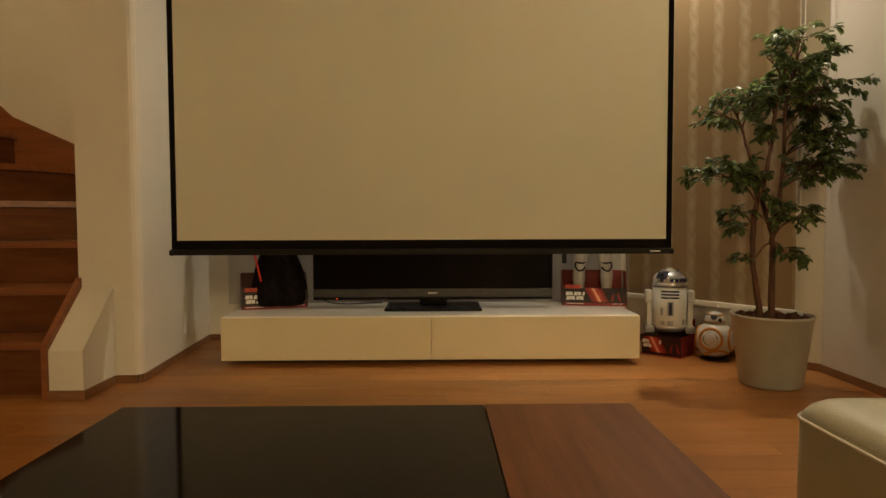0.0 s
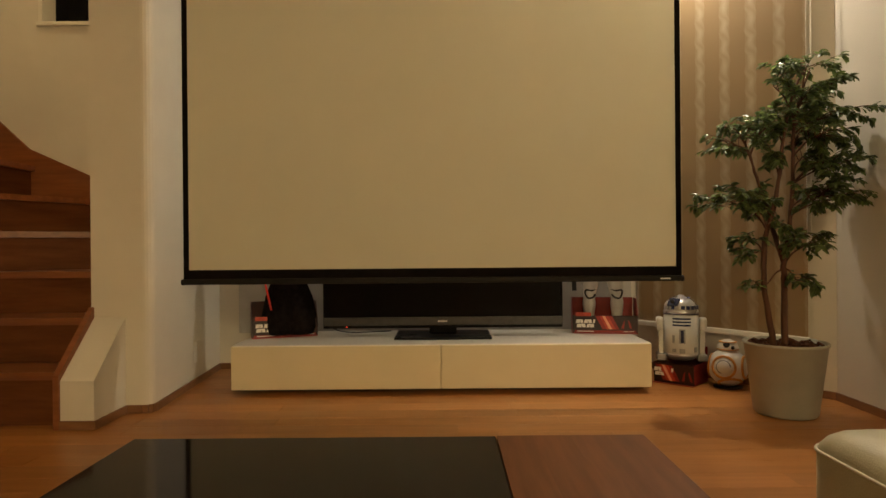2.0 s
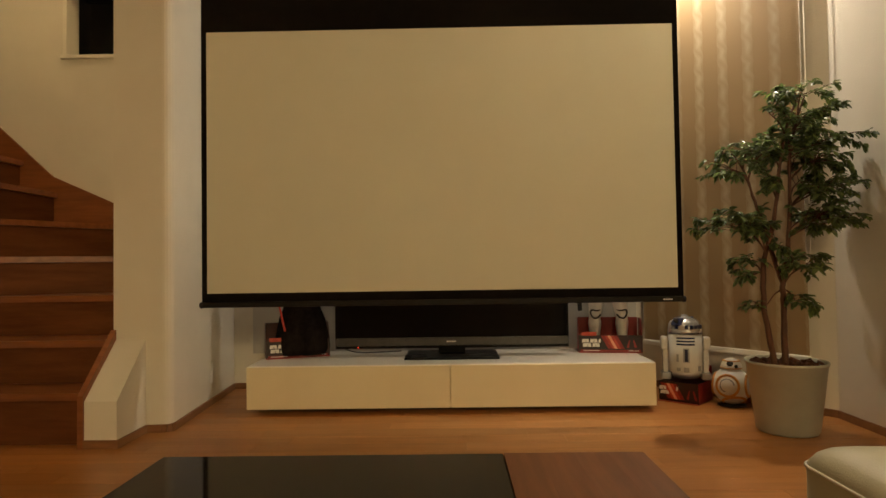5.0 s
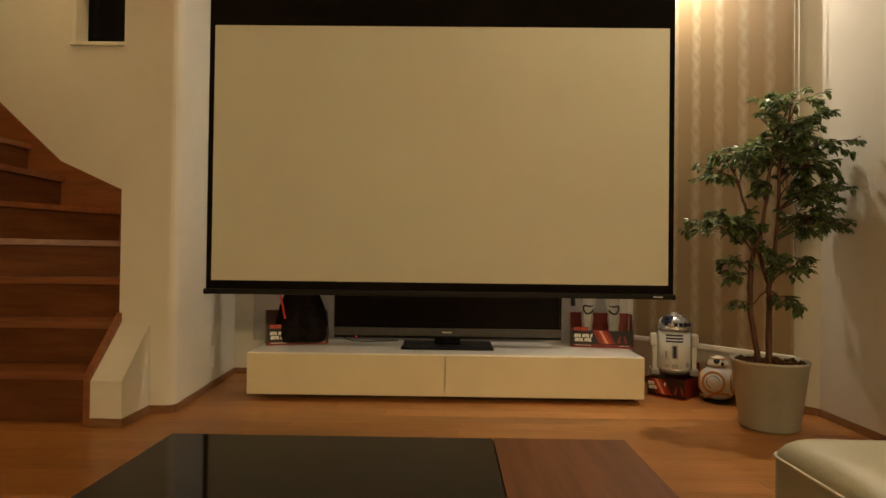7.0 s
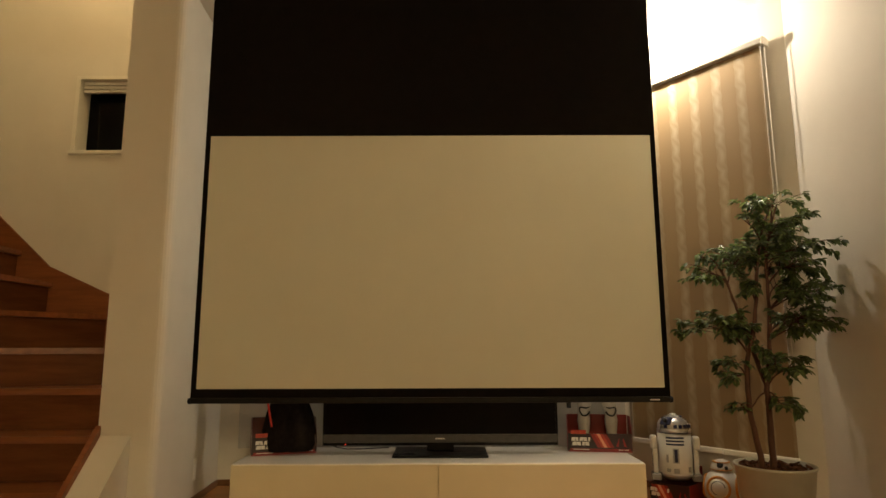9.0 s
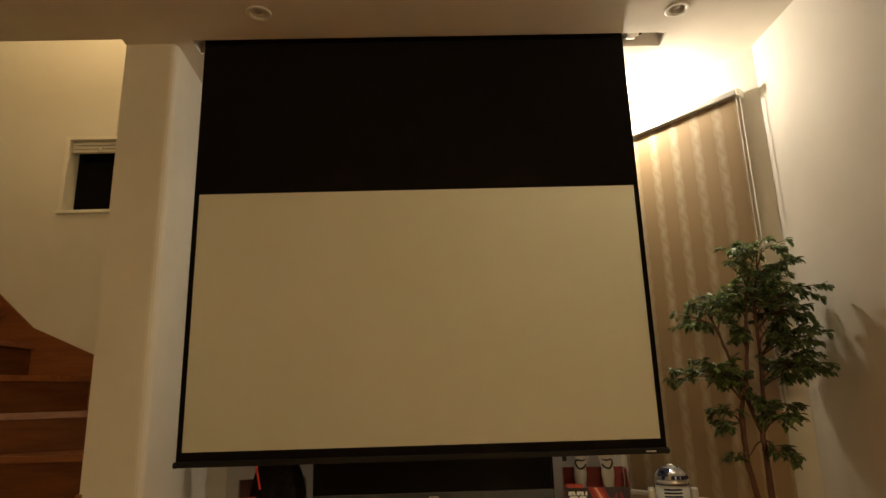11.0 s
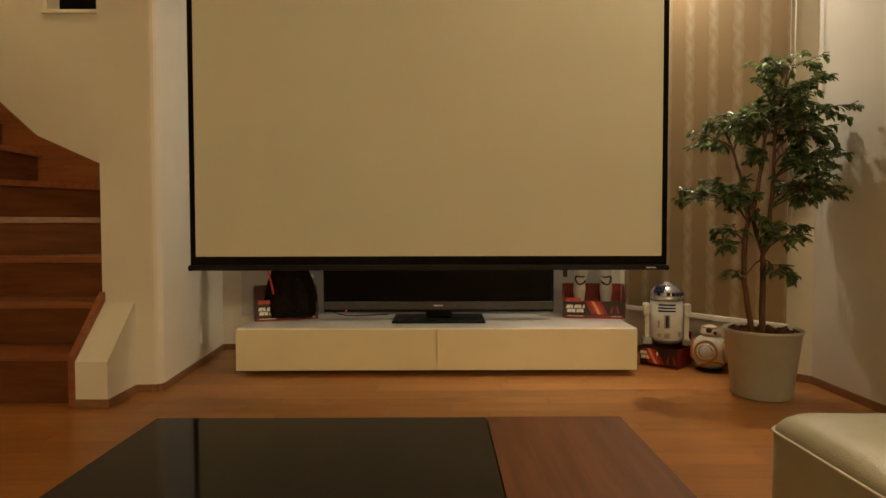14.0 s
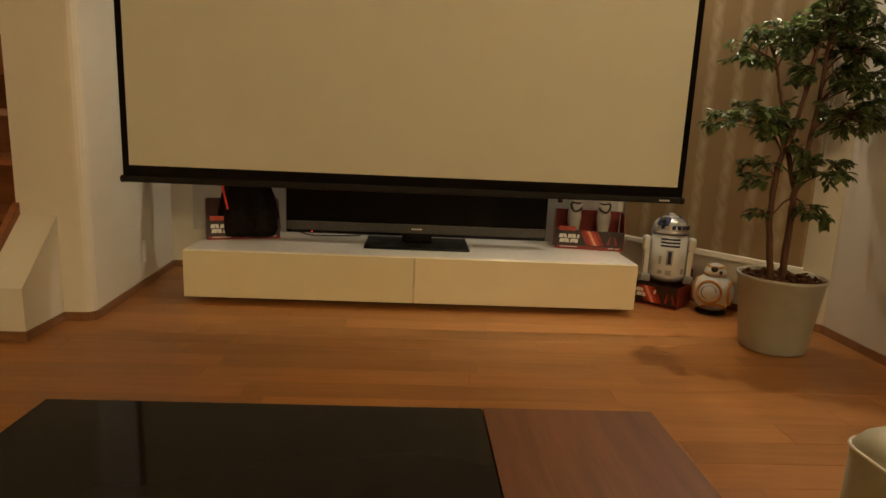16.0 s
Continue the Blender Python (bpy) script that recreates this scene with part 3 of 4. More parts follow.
def television():
    t = thing("television", "black flat television with grey lower bezel on a pedestal, switched off", "television", (0.010, 0.30, STAND_Z))
    hw = 0.655
    z0 = 0.272 - STAND_Z
    part("cabinet", box(B(), -hw, hw, 0.004, 0.055, z0 + 0.004, z0 + 0.79, bevel=0.006), TV_BLACK, t)
    part("display", box(B(), -hw + 0.012, hw - 0.012, -0.006, 0.0035, z0 + 0.062, z0 + 0.775), TV_GLASS, t, "dark glossy display")
    bm = B()
    box(bm, -hw, hw, -0.010, 0.003, z0 + 0.016, z0 + 0.060, bevel=0.003)
    bezel = part("lower_bezel", bm, TV_GREY, t, "dark grey metal lower bezel")
    bar = part("speaker_bar", box(B(), -hw, hw, -0.004, 0.0035, z0, z0 + 0.0155, bevel=0.002), TV_BLACK, t)
    bm = B()
    for q in ((-hw, -hw + 0.0115), (hw - 0.0115, hw)):
        box(bm, q[0], q[1], -0.008, 0.0035, z0 + 0.0605, z0 + 0.79, bevel=0.002)
    box(bm, -hw + 0.012, hw - 0.012, -0.008, 0.0035, z0 + 0.7755, z0 + 0.79)
    part("upper_bezel", bm, TV_BLACK, t)
    bm = B()
    for i, w in enumerate((0.012, 0.010, 0.011, 0.009)):
        box(bm, -0.028 + i * 0.014, -0.028 + i * 0.014 + w, -0.0115, -0.0101, z0 + 0.034, z0 + 0.0415)
    part("badge", bm, LOGO, bezel, "small silver badge")
    part("standby_light", lathe(B(), [(0.0034, 0), (0.0034, 0.002)], (-0.527, -0.0045, z0 + 0.008), 10, 0, Matrix.Rotation(radians(90), 3, "X")), LED, bar, "tiny red standby light")
    bm = B()
    box(bm, -0.258, 0.258, -0.135, 0.17, 0.0, 0.012, bevel=0.004)
    part("base_plate", bm, TV_BLACK, t, "glossy black base plate")
    part("neck", box(B(), -0.075, 0.075, 0.012, 0.048, 0.0125, z0 + 0.10, bevel=0.008), TV_BLACK, t)
    bm = tube(B(), curve_pts([(-0.60, 0.06, z0 + 0.04), (-0.64, 0.10, 0.05), (-0.55, 0.15, 0.006), (-0.30, 0.19, 0.006)]), 0.004, 6)
    part("cable", bm, TV_GREY, t)


television()


def print_flare(b, x, up, z0, z1):
    """Slanted light streak with a pale core between red glows, with two slivers beside it."""
    bm = B()
    h = z1 - z0
    for k, (x0, x1, mi) in enumerate(((-0.03, 0.06, 1), (-0.008, 0.040, 0), (0.006, 0.022, 2))):
        slab(bm, [(x0 + 0.018, z0), (x1 + 0.018, z0), (x1 - 0.022, z1), (x0 - 0.022, z1)], (1, 0, 0), up, (0, -1, 0), (x, -0.0003 - 0.0007 * k, 0), 0.0006, mi)
    for x0, lean in ((0.088, 0.010), (0.132, -0.012)):
        slab(bm, [(x0, z0 + 0.008), (x0 + 0.014, z0 + 0.004), (x0 + 0.010 + lean, z0 + h * 0.7), (x0 + 0.004 + lean, z0 + h * 0.6)], (1, 0, 0), up, (0, -1, 0), (x, -0.0003, 0), 0.0006, 1)
    part("print_flare", bm, [BOX_FLARE, BOX_RED, BOX_GLOW], b, "orange and red light streaks")


def title_blocks(bm, x0, up, z0):
    """Two rows of unlettered white blocks with slanted ends."""
    for row, widths in enumerate(((0.022, 0.014, 0.020, 0.018, 0.012), (0.026, 0.019, 0.016, 0.021))):
        x = x0 + 0.004 * row
        for k, w in enumerate(widths):
            lean = 0.004 * (-1) ** k
            z = z0 + 0.024 * (1 - row)
            slab(bm, [(x, z), (x + w, z), (x + w + lean * 0.5, z + 0.020), (x + lean, z + 0.020)], (1, 0, 0), up, (0, -1, 0), (0, -0.0003, 0), 0.0008)
            x += w + 0.0045


def display_box(place, turn, card):
    """Open printed carton tray: printed front, slanted sides and a taller red back."""
    b = thing("display_carton", "open red and black printed toy carton with a cut-away front", "carton", place, turn, "toy cartons")
    w, d, hf, hb = 0.352, 0.16, 0.100, 0.19
    part("tray_floor", box(B(), -w / 2, w / 2, 0.0, d, 0.0, 0.006), BOX_RED, b)
    front = part("front", box(B(), -w / 2, w / 2, 0.0, 0.003, 0.0065, hf), BOX_BLACK, b, "black printed front")
    part("back", box(B(), -w / 2 + 0.006, w / 2 - 0.006, d - 0.004, d, 0.0065, hb), card, b, "plain red back")
    for x in (-w / 2, w / 2 - 0.003):
        bm = slab(B(), [(0.0035, 0.0065), (d - 0.0045, 0.0065), (d - 0.0045, hb), (0.055, hb), (0.0035, hf)], (0, 1, 0), (0, 0, 1), (1, 0, 0), (x, 0, 0), 0.003)
        part("side", bm, card, b)
    print_flare(front, 0.0, (0, 0, 1), 0.024, 0.098)
    bm = B()
    title_blocks(bm, -0.158, (0, 0, 1), 0.034)
    part("print_title", bm, BOX_WHITE, front, "white title blocks")
    part("print_patch", box(B(), -0.158, -0.075, -0.0012, -0.0002, 0.0965, 0.118), BOX_FLARE, front)
    bm = B()
    box(bm, -0.165, 0.165, -0.0010, -0.0002, 0.0075, 0.018, 0)
    for x0, x1 in ((-0.15, -0.06), (0.10, 0.125), (0.132, 0.155)):
        box(bm, x0, x1, -0.0017, -0.0011, 0.011, 0.0145, 1)
    part("print_band", bm, [BOX_RED, BOX_WHITE], front)
    return b


display_box((0.908, 0.342, STAND_Z), -9.0, BOX_RED)
# left carton takes the darkened card because it stands in shade
display_box((-0.855, 0.30, STAND_Z), 20.0, BOX_RED_SHADED)


def robed_doll():
    """Tall doll in a black robe holding a red toy sword: one mesh."""
    bm = B()
    rings = [(0.030, 0.014), (0.138, 0.016), (0.150, 0.05), (0.146, 0.12), (0.128, 0.22), (0.088, 0.32), (0.075, 0.42), (0.085, 0.52), (0.10, 0.60), (0.05, 0.645),
             (0.035, 0.66), (0.055, 0.69), (0.06, 0.73), (0.045, 0.775), (0.01, 0.79)]
    seg = 40
    prev = None
    for r, z in rings:
        ring = []
        for i in range(seg):
            a = 2 * math.pi * i / seg
            fold = 1 + (0.05 * math.sin(5 * a) + 0.03 * math.sin(11 * a + z * 9)) * max(0, 1 - z / 0.5)
            slit = 0.75 if (z < 0.16 and abs(a - 1.5 * math.pi) < 0.09) else 1
            ring.append(bm.verts.new((r * fold * math.cos(a) + 0.02 * max(0, 0.2 - z), r * 0.62 * fold * slit * math.sin(a), z)))
        if prev:
            for i in range(seg):
                bm.faces.new((prev[i], prev[(i + 1) % seg], ring[(i + 1) % seg], ring[i])).smooth = True
        prev = ring
    for sx in (-1, 1):
        tube(bm, curve_pts([(sx * 0.09, 0, 0.60), (sx * 0.135, -0.01, 0.50), (sx * 0.145, -0.03, 0.40), (sx * 0.14, -0.05, 0.35)]), 0.026, 10)
        lathe(bm, [(0.008, -0.03), (0.022, -0.02), (0.024, 0.01), (0.012, 0.03)], (sx * 0.138, -0.055, 0.335), 10)
    tube(bm, [(-0.128, -0.075, 0.36), (-0.082, -0.098, 0.155)], 0.0055, 8, 1)
    tube(bm, [(-0.155, -0.07, 0.30), (-0.105, -0.082, 0.325)], 0.004, 8, 1)
    ob = new("robed_doll", mesh_of("robed_doll", bm, [ROBE, TOY_RED]))
    ob.matrix_world = pose(-0.846, 0.345, STAND_Z + 0.0005, 0, 0, 8)
    tagged(ob, "tall toy doll in a black robe holding a thin red sword", "doll")


def armoured_doll():
    """Tall doll in white armour: one mesh."""
    bm = B()
    for sx in (-1, 1):
        tube(bm, curve_pts([(sx * 0.078, -0.03, 0.008), (sx * 0.078, -0.01, 0.02), (sx * 0.078, 0, 0.05), (sx * 0.077, 0, 0.14), (sx * 0.076, 0, 0.195), (sx * 0.066, 0, 0.28), (sx * 0.045, 0, 0.40)], 4),
             [0.034] * 4 + [0.027] * 4 + [0.025, 0.027, 0.030, 0.033] + [0.036, 0.037, 0.036, 0.034] + [0.033, 0.035, 0.038, 0.041] + [0.043, 0.045, 0.047, 0.048] + [0.050], 16)
        knee = [(-0.030, 0.236, -0.020), (-0.008, 0.228, -0.036), (0.022, 0.232, -0.030), (0.028, 0.212, -0.024), (0.012, 0.186, -0.036), (-0.014, 0.190, -0.036), (-0.028, 0.206, -0.024)]
        tube(bm, curve_pts([(sx * (0.074 + kx), ky, kz) for kx, kz, ky in knee], 3), 0.0052, 6, 1)
        tube(bm, curve_pts([(sx * 0.10, 0, 0.62), (sx * 0.145, 0, 0.52), (sx * 0.155, -0.01, 0.40)]), 0.03, 12)
        lathe(bm, [(0.010, -0.045), (0.024, -0.025), (0.024, 0.02), (0.015, 0.03)], (sx * 0.155, -0.02, 0.36), 12, 1)
    lathe(bm, [(0.06, 0.37), (0.088, 0.42), (0.085, 0.47), (0.09, 0.50), (0.105, 0.58), (0.06, 0.64), (0.04, 0.655), (0.065, 0.68), (0.07, 0.73), (0.05, 0.775), (0.01, 0.79)], (0, 0, 0), 24)
    tube(bm, [(-0.17, -0.05, 0.42), (-0.165, -0.055, 0.23)], 0.013, 10, 1)
    ob = new("armoured_doll", mesh_of("armoured_doll", bm, [TOY_WHITE, TOY_BLACK]))
    ob.matrix_world = pose(0.920, 0.428, STAND_Z + 0.007, 0, 0, -6)
    tagged(ob, "tall toy doll in white and black armour standing in its carton", "doll")


robed_doll()
armoured_doll()


def floor_carton(place, turn):
    b = thing("display_carton", "low black and red printed toy carton on the floor", "carton", place, turn, "toy cartons")
    w, d, h = 0.214, 0.20, 0.108
    front = part("front", slab(B(), [(0, 0.003), (-0.012, h), (-0.009, h), (0.003, 0.003)], (0, 1, 0), (0, 0, 1), (1, 0, 0), (-w / 2, 0, 0), w), BOX_BLACK, b, "black printed front")
    for x in (-w / 2, w / 2 - 0.003):
        part("side", box(B(), x, x + 0.003, 0.0035, d, 0.0035, h), BOX_RED, b)
    part("back", box(B(), -w / 2, w / 2, d, d + 0.003, 0.0035, h * 1.7), BOX_RED, b)
    part("tray_floor", box(B(), -w / 2 - 0.004, w / 2 + 0.004, -0.02, d + 0.004, 0.0, 0.003), BOX_RED, b)
    part("inner_tray", box(B(), -w / 2 + 0.004, w / 2 - 0.004, 0.0045, d - 0.001, 0.0035, 0.108), BOX_BLACK, b)
    print_flare(front, -0.045, (0, -0.11, 0.994), 0.016, 0.100)
    bm = B()
    title_blocks(bm, -0.104, (0, -0.11, 0.994), 0.040)
    part("print_title", bm, BOX_WHITE, front, "white title blocks")


floor_carton((1.234, 0.199, FZ), -41.8)


def dome_robot():
    """Barrel-bodied toy robot with a silver dome and two side legs: one mesh."""
    bm = B()
    R = 0.098
    lathe(bm, [(0.070, 0.0), (0.086, 0.018), (R, 0.03), (R, 0.265)], (0, 0, 0), 40, 0)
    lathe(bm, [(0.074, -0.004), (0.09, 0.012), (R + 0.001, 0.026), (R + 0.001, 0.034)], (0, 0, 0), 40, 1)
    dome = [(R + 0.002, 0.266), (R + 0.002, 0.288), (R - 0.001, 0.290), (R - 0.001, 0.294)] + [(R * math.cos(a), 0.294 + R * 0.80 * math.sin(a)) for a in [radians(q) for q in range(4, 87, 9)]]
    lathe(bm, dome, (0, 0, 0), 40, 1)

    def plate(a0, a1, z0, z1, r, mi, t=0.003, n=6):
        lo, hi = [], []
        for i in range(n + 1):
            a = radians(a0 + (a1 - a0) * i / n - 90)
            for lst, rr in ((lo, r - 0.002), (hi, r + t)):
                lst.append([bm.verts.new((rr * math.cos(a), rr * math.sin(a), z)) for z in (z0, z1)])
        for i in range(n):
            for q in ((hi[i][0], hi[i + 1][0], hi[i + 1][1], hi[i][1]), (lo[i][1], hi[i][1], hi[i + 1][1], lo[i + 1][1]), (lo[i + 1][0], hi[i + 1][0], hi[i][0], lo[i][0])):
                bm.faces.new(q).material_index = mi
        for e, f in ((lo[0], hi[0]), (hi[-1], lo[-1])):
            bm.faces.new((e[0], f[0], f[1], e[1])).material_index = mi

    for k in range(-2, 5):
        plate(k * 17 - 6, k * 17 + 6, 0.298, 0.320, R - 0.001, 2 if k != -1 else 1)
    plate(-88, 88, 0.2665, 0.2695, R + 0.0025, 2, 0.0015, 30)
    for i, z in enumerate((0.238, 0.219, 0.200)):
        plate(-34, 26, z, z + 0.010, R, 2, 0.003, 10)
    plate(-13, 7, 0.098, 0.182, R, 3, 0.003)
    plate(-8, 2, 0.104, 0.176, R + 0.001, 2, 0.003)
    plate(-36, -28, 0.10, 0.145, R, 3)
    plate(-36, -22, 0.045, 0.066, R, 3)
    plate(-12, 6, 0.040, 0.068, R, 3)
    plate(40, 54, 0.045, 0.075, R, 3)
    m = Matrix.Translation((-0.048, -0.066, 0.338)) @ Matrix.Rotation(radians(-35), 4, "Z") @ Matrix.Rotation(radians(48), 4, "X")
    bmesh.ops.create_cube(bm, size=1, matrix=m @ Matrix.Diagonal((0.062, 0.05, 0.012, 1)))
    for f in list(bm.faces)[-6:]:
        f.material_index = 2
    lathe(bm, [(0.016, 0), (0.014, 0.008), (0.006, 0.011)], (-0.058, -0.080, 0.345), 14, 4, Matrix.Rotation(radians(35), 3, "Z") @ Matrix.Rotation(radians(60), 3, "X"))
    lathe(bm, [(0.02, 0.0), (0.018, 0.008), (0.008, 0.010)], (0.0, 0.0, 0.369), 16, 1)
    lathe(bm, [(0.010, 0.0), (0.009, 0.008)], (0.04, -0.02, 0.360), 12, 2)
    for sx in (-1, 1):
        x0 = sx * (R + 0.004)
        x1 = sx * (R + 0.044)
        box(bm, min(x0, x1), max(x0, x1), -0.036, 0.036, 0.165, 0.245, 0, 0.014)
        box(bm, min(x0, sx * (R + 0.032)), max(x0, sx * (R + 0.032)), -0.024, 0.024, 0.02, 0.166, 0, 0.005)
        box(bm, min(x0, sx * (R + 0.036)), max(x0, sx * (R + 0.036)), -0.012, 0.012, 0.06, 0.15, 1, 0.003)
        box(bm, min(sx * (R - 0.01), x1), max(sx * (R - 0.01), x1), -0.05, 0.05, -0.012, 0.028, 3, 0.008)
    ob = new("dome_toy_robot", mesh_of("dome_toy_robot", bm, [TOY_WHITE, TOY_SILVER, TOY_BLUE, TOY_GREY, TOY_BLACK]))
    ob.matrix_world = pose(1.298, 0.262, FZ + 0.1285, 0, 0, -14) @ Matrix.Scale(0.90, 4)
    tagged(ob, "white, blue and silver dome-headed toy robot in its carton", "toy robot")


def ball_robot():
    """Round white and orange toy robot with a small domed head: one mesh."""
    bm = B()
    r, cz = 0.086, 0.092
    lathe(bm, [(r * math.cos(a), cz + r * math.sin(a)) for a in [radians(q) for q in range(-84, 86, 8)]], (0, 0, 0), 40, 0)
    for az, el in ((-28, 8), (62, 4), (152, 8), (242, 4), (0, -62)):
        a, e = radians(az - 90), radians(el)
        n = Vector((math.cos(a) * math.cos(e), math.sin(a) * math.cos(e), math.sin(e)))
        u = n.orthogonal().normalized()
        w = n.cross(u)
        ring = [n * r * 0.83 + (u * math.cos(t) + w * math.sin(t)) * r * 0.56 + Vector((0, 0, cz)) for t in [2 * math.pi * i / 28 for i in range(29)]]
        tube(bm, ring, 0.0062, 8, 1)
        lathe(bm, [(0.034, 0.0), (0.032, 0.003), (0.01, 0.004)], Vector((0, 0, cz)) + n * (r - 0.008), 20, 2, n.to_track_quat("Z", "Y").to_matrix())
    hz = cz + r - 0.012
    hr = 0.046
    lathe(bm, [(hr * 0.8, hz), (hr * 0.97, hz + 0.008), (hr, hz + 0.014)] + [(hr * math.cos(a), hz + 0.014 + hr * 0.9 * math.sin(a)) for a in [radians(q) for q in range(6, 88, 10)]], (0, 0, 0), 32, 0)
    lathe(bm, [(hr + 0.0012, hz + 0.009), (hr + 0.0014, hz + 0.013)], (0, 0, 0), 32, 1)
    lathe(bm, [(hr * 0.86, hz + 0.0425), (hr * 0.845, hz + 0.046)], (0, 0, 0), 32, 1)
    for az, el, rr in ((-22, 28, 0.0145), (14, 10, 0.009)):
        a, e = radians(az - 90), radians(el)
        n = Vector((math.cos(a) * math.cos(e), math.sin(a) * math.cos(e), math.sin(e)))
        lathe(bm, [(rr, 0.0), (rr * 0.9, 0.004), (rr * 0.4, 0.006)], Vector((0, 0, hz + 0.014)) + n * (hr - 0.003), 16, 3, n.to_track_quat("Z", "Y").to_matrix())
    tube(bm, [(0.012, 0, hz + 0.06), (0.012, 0, hz + 0.095)], 0.0013, 6, 2)
    lathe(bm, [(0.062, 0.0), (0.064, 0.004), (0.040, 0.010), (0.030, 0.011)], (0, 0, 0.0), 28, 3)
    ob = new("ball_toy_robot", mesh_of("ball_toy_robot", bm, [TOY_WHITE, TOY_ORANGE, TOY_SILVER, TOY_BLACK]))
    ob.matrix_world = pose(1.487, 0.125, FZ, 0, 0, -10) @ Matrix.Scale(1.12, 4)
    tagged(ob, "small white and orange ball-shaped toy robot on the floor", "toy robot")


dome_robot()
ball_robot()


# ---------------------------------------------------------------- coffee table
def coffee_table():
    t = thing("coffee_table", "low coffee table with black glass and reddish-brown wood top", "coffee table", (-0.11, -2.05, FZ))
    x0, x1, y0, y1, zt = -0.594, 0.590, -0.42, 0.418, 0.272 - FZ
    gx = 0.246                                  # right edge of the glass
    gy = -0.09                                  # near edge of the glass
    part("glass_top", box(B(), x0, gx, gy, y1, zt - 0.010, zt - 0.001, bevel=0.0012), TABLE_GLASS, t, "black glass inlay")
    part("under_panel", box(B(), x0 + 0.003, gx, gy, y1 - 0.003, zt - 0.045, zt - 0.0105, bevel=0.002), TABLE_WOOD, t)
    n = 4
    for i in range(n):
        a, b = gx + 0.003 + (x1 - gx - 0.003) * i / n, gx + 0.003 + (x1 - gx - 0.003) * (i + 1) / n
        part("top_board", box(B(), a, b - 0.0002, gy + 0.0005, y1, zt - 0.045, zt), TABLE_WOOD, t)
    for i in range(3):
        a, b = y0 + (gy - y0) * i / 3, y0 + (gy - y0) * (i + 1) / 3
        part("top_board", box(B(), x0, x1, a, b - 0.0002, zt - 0.045, zt), TABLE_WOOD, t)
    for x in (x0 + 0.03, x1 - 0.09):
        for y in (y0 + 0.03, y1 - 0.09):
            part("leg", box(B(), x, x + 0.06, y, y + 0.06, 0, zt - 0.0455, bevel=0.004), TABLE_WOOD, t)


coffee_table()


# ---------------------------------------------------------------- leather ottoman
def ottoman():
    o = thing("ottoman", "cream leather ottoman with welted seams", "ottoman", (0.795, -1.735, FZ))
    w, d, h, rad = 0.95, 0.72, 0.285 - FZ, 0.055

    def outline(inset):
        pts = []
        for cx, cy, a0 in ((w - rad, -rad, 0), (rad, -rad, 90), (rad, -d + rad, 180), (w - rad, -d + rad, 270)):
            for k in range(9):
                a = radians(a0 + 90 * k / 8)
                pts.append(Vector((cx + rad * math.cos(a), cy + rad * math.sin(a), 0)))
        out = []
        m = len(pts)
        for k in range(m):                      # finer along the straight sides
            a, b = pts[k], pts[(k + 1) % m]
            n = 10 if (b - a).length > 0.2 else 1
            out += [a.lerp(b, q / n) for q in range(n)]
        c = Vector((w / 2, -d / 2, 0))
        sx, sy = 1 - inset / (w / 2), 1 - inset / (d / 2)
        return [Vector((c.x + (q.x - c.x) * sx, c.y + (q.y - c.y) * sy, 0)) for q in out]

    def skin(levels, close=True):
        bm, rings = B(), []
        for inset, z in levels:
            ring = []
            for q in outline(inset):
                crease = (0.012 * math.exp(-((q.x - 0.47) / 0.016) ** 2) + 0.012 * math.exp(-((q.y + 0.36) / 0.016) ** 2)) * min(inset / 0.05, 1) if close else 0
                wr = 0.0035 * noise.noise((q.x * 9, q.y * 9, z * 5)) * min(inset / 0.04, 1) if close else 0
                ring.append(bm.verts.new((q.x, q.y, z - crease + wr)))
            rings.append(ring)
        k = len(rings[0])
        for a, b in zip(rings, rings[1:]):
            for i in range(k):
                bm.faces.new((a[i], a[(i + 1) % k], b[(i + 1) % k], b[i])).smooth = True
        if close:
            bm.faces.new(rings[-1])
        return bm

    cover = part("side_cover", skin([(0.012, 0.03), (0.0, 0.04), (-0.001, h * 0.5), (0.0, h - 0.006), (0.003, h - 0.004)], False), LEATHER, o)
    part("cushion_top", skin([(0.002, h - 0.004), (0.004, h + 0.006), (0.014, h + 0.022), (0.03, h + 0.034), (0.055, h + 0.043), (0.09, h + 0.048), (0.14, h + 0.052), (0.2, h + 0.054), (0.27, h + 0.055), (0.33, h + 0.055)]), LEATHER, o)
    ring = [q + Vector((0, 0, h - 0.004)) for q in outline(-0.001)]
    part("piping", tube(B(), ring + [ring[0]], 0.0036, 8), PIPING, cover)
    for x in (0.09, w - 0.09):
        for y in (-0.09, -d + 0.09):
            part("foot", lathe(B(), [(0.018, 0), (0.024, 0.004), (0.024, 0.06)], (x, y, 0), 16), DARK, o)


ottoman()


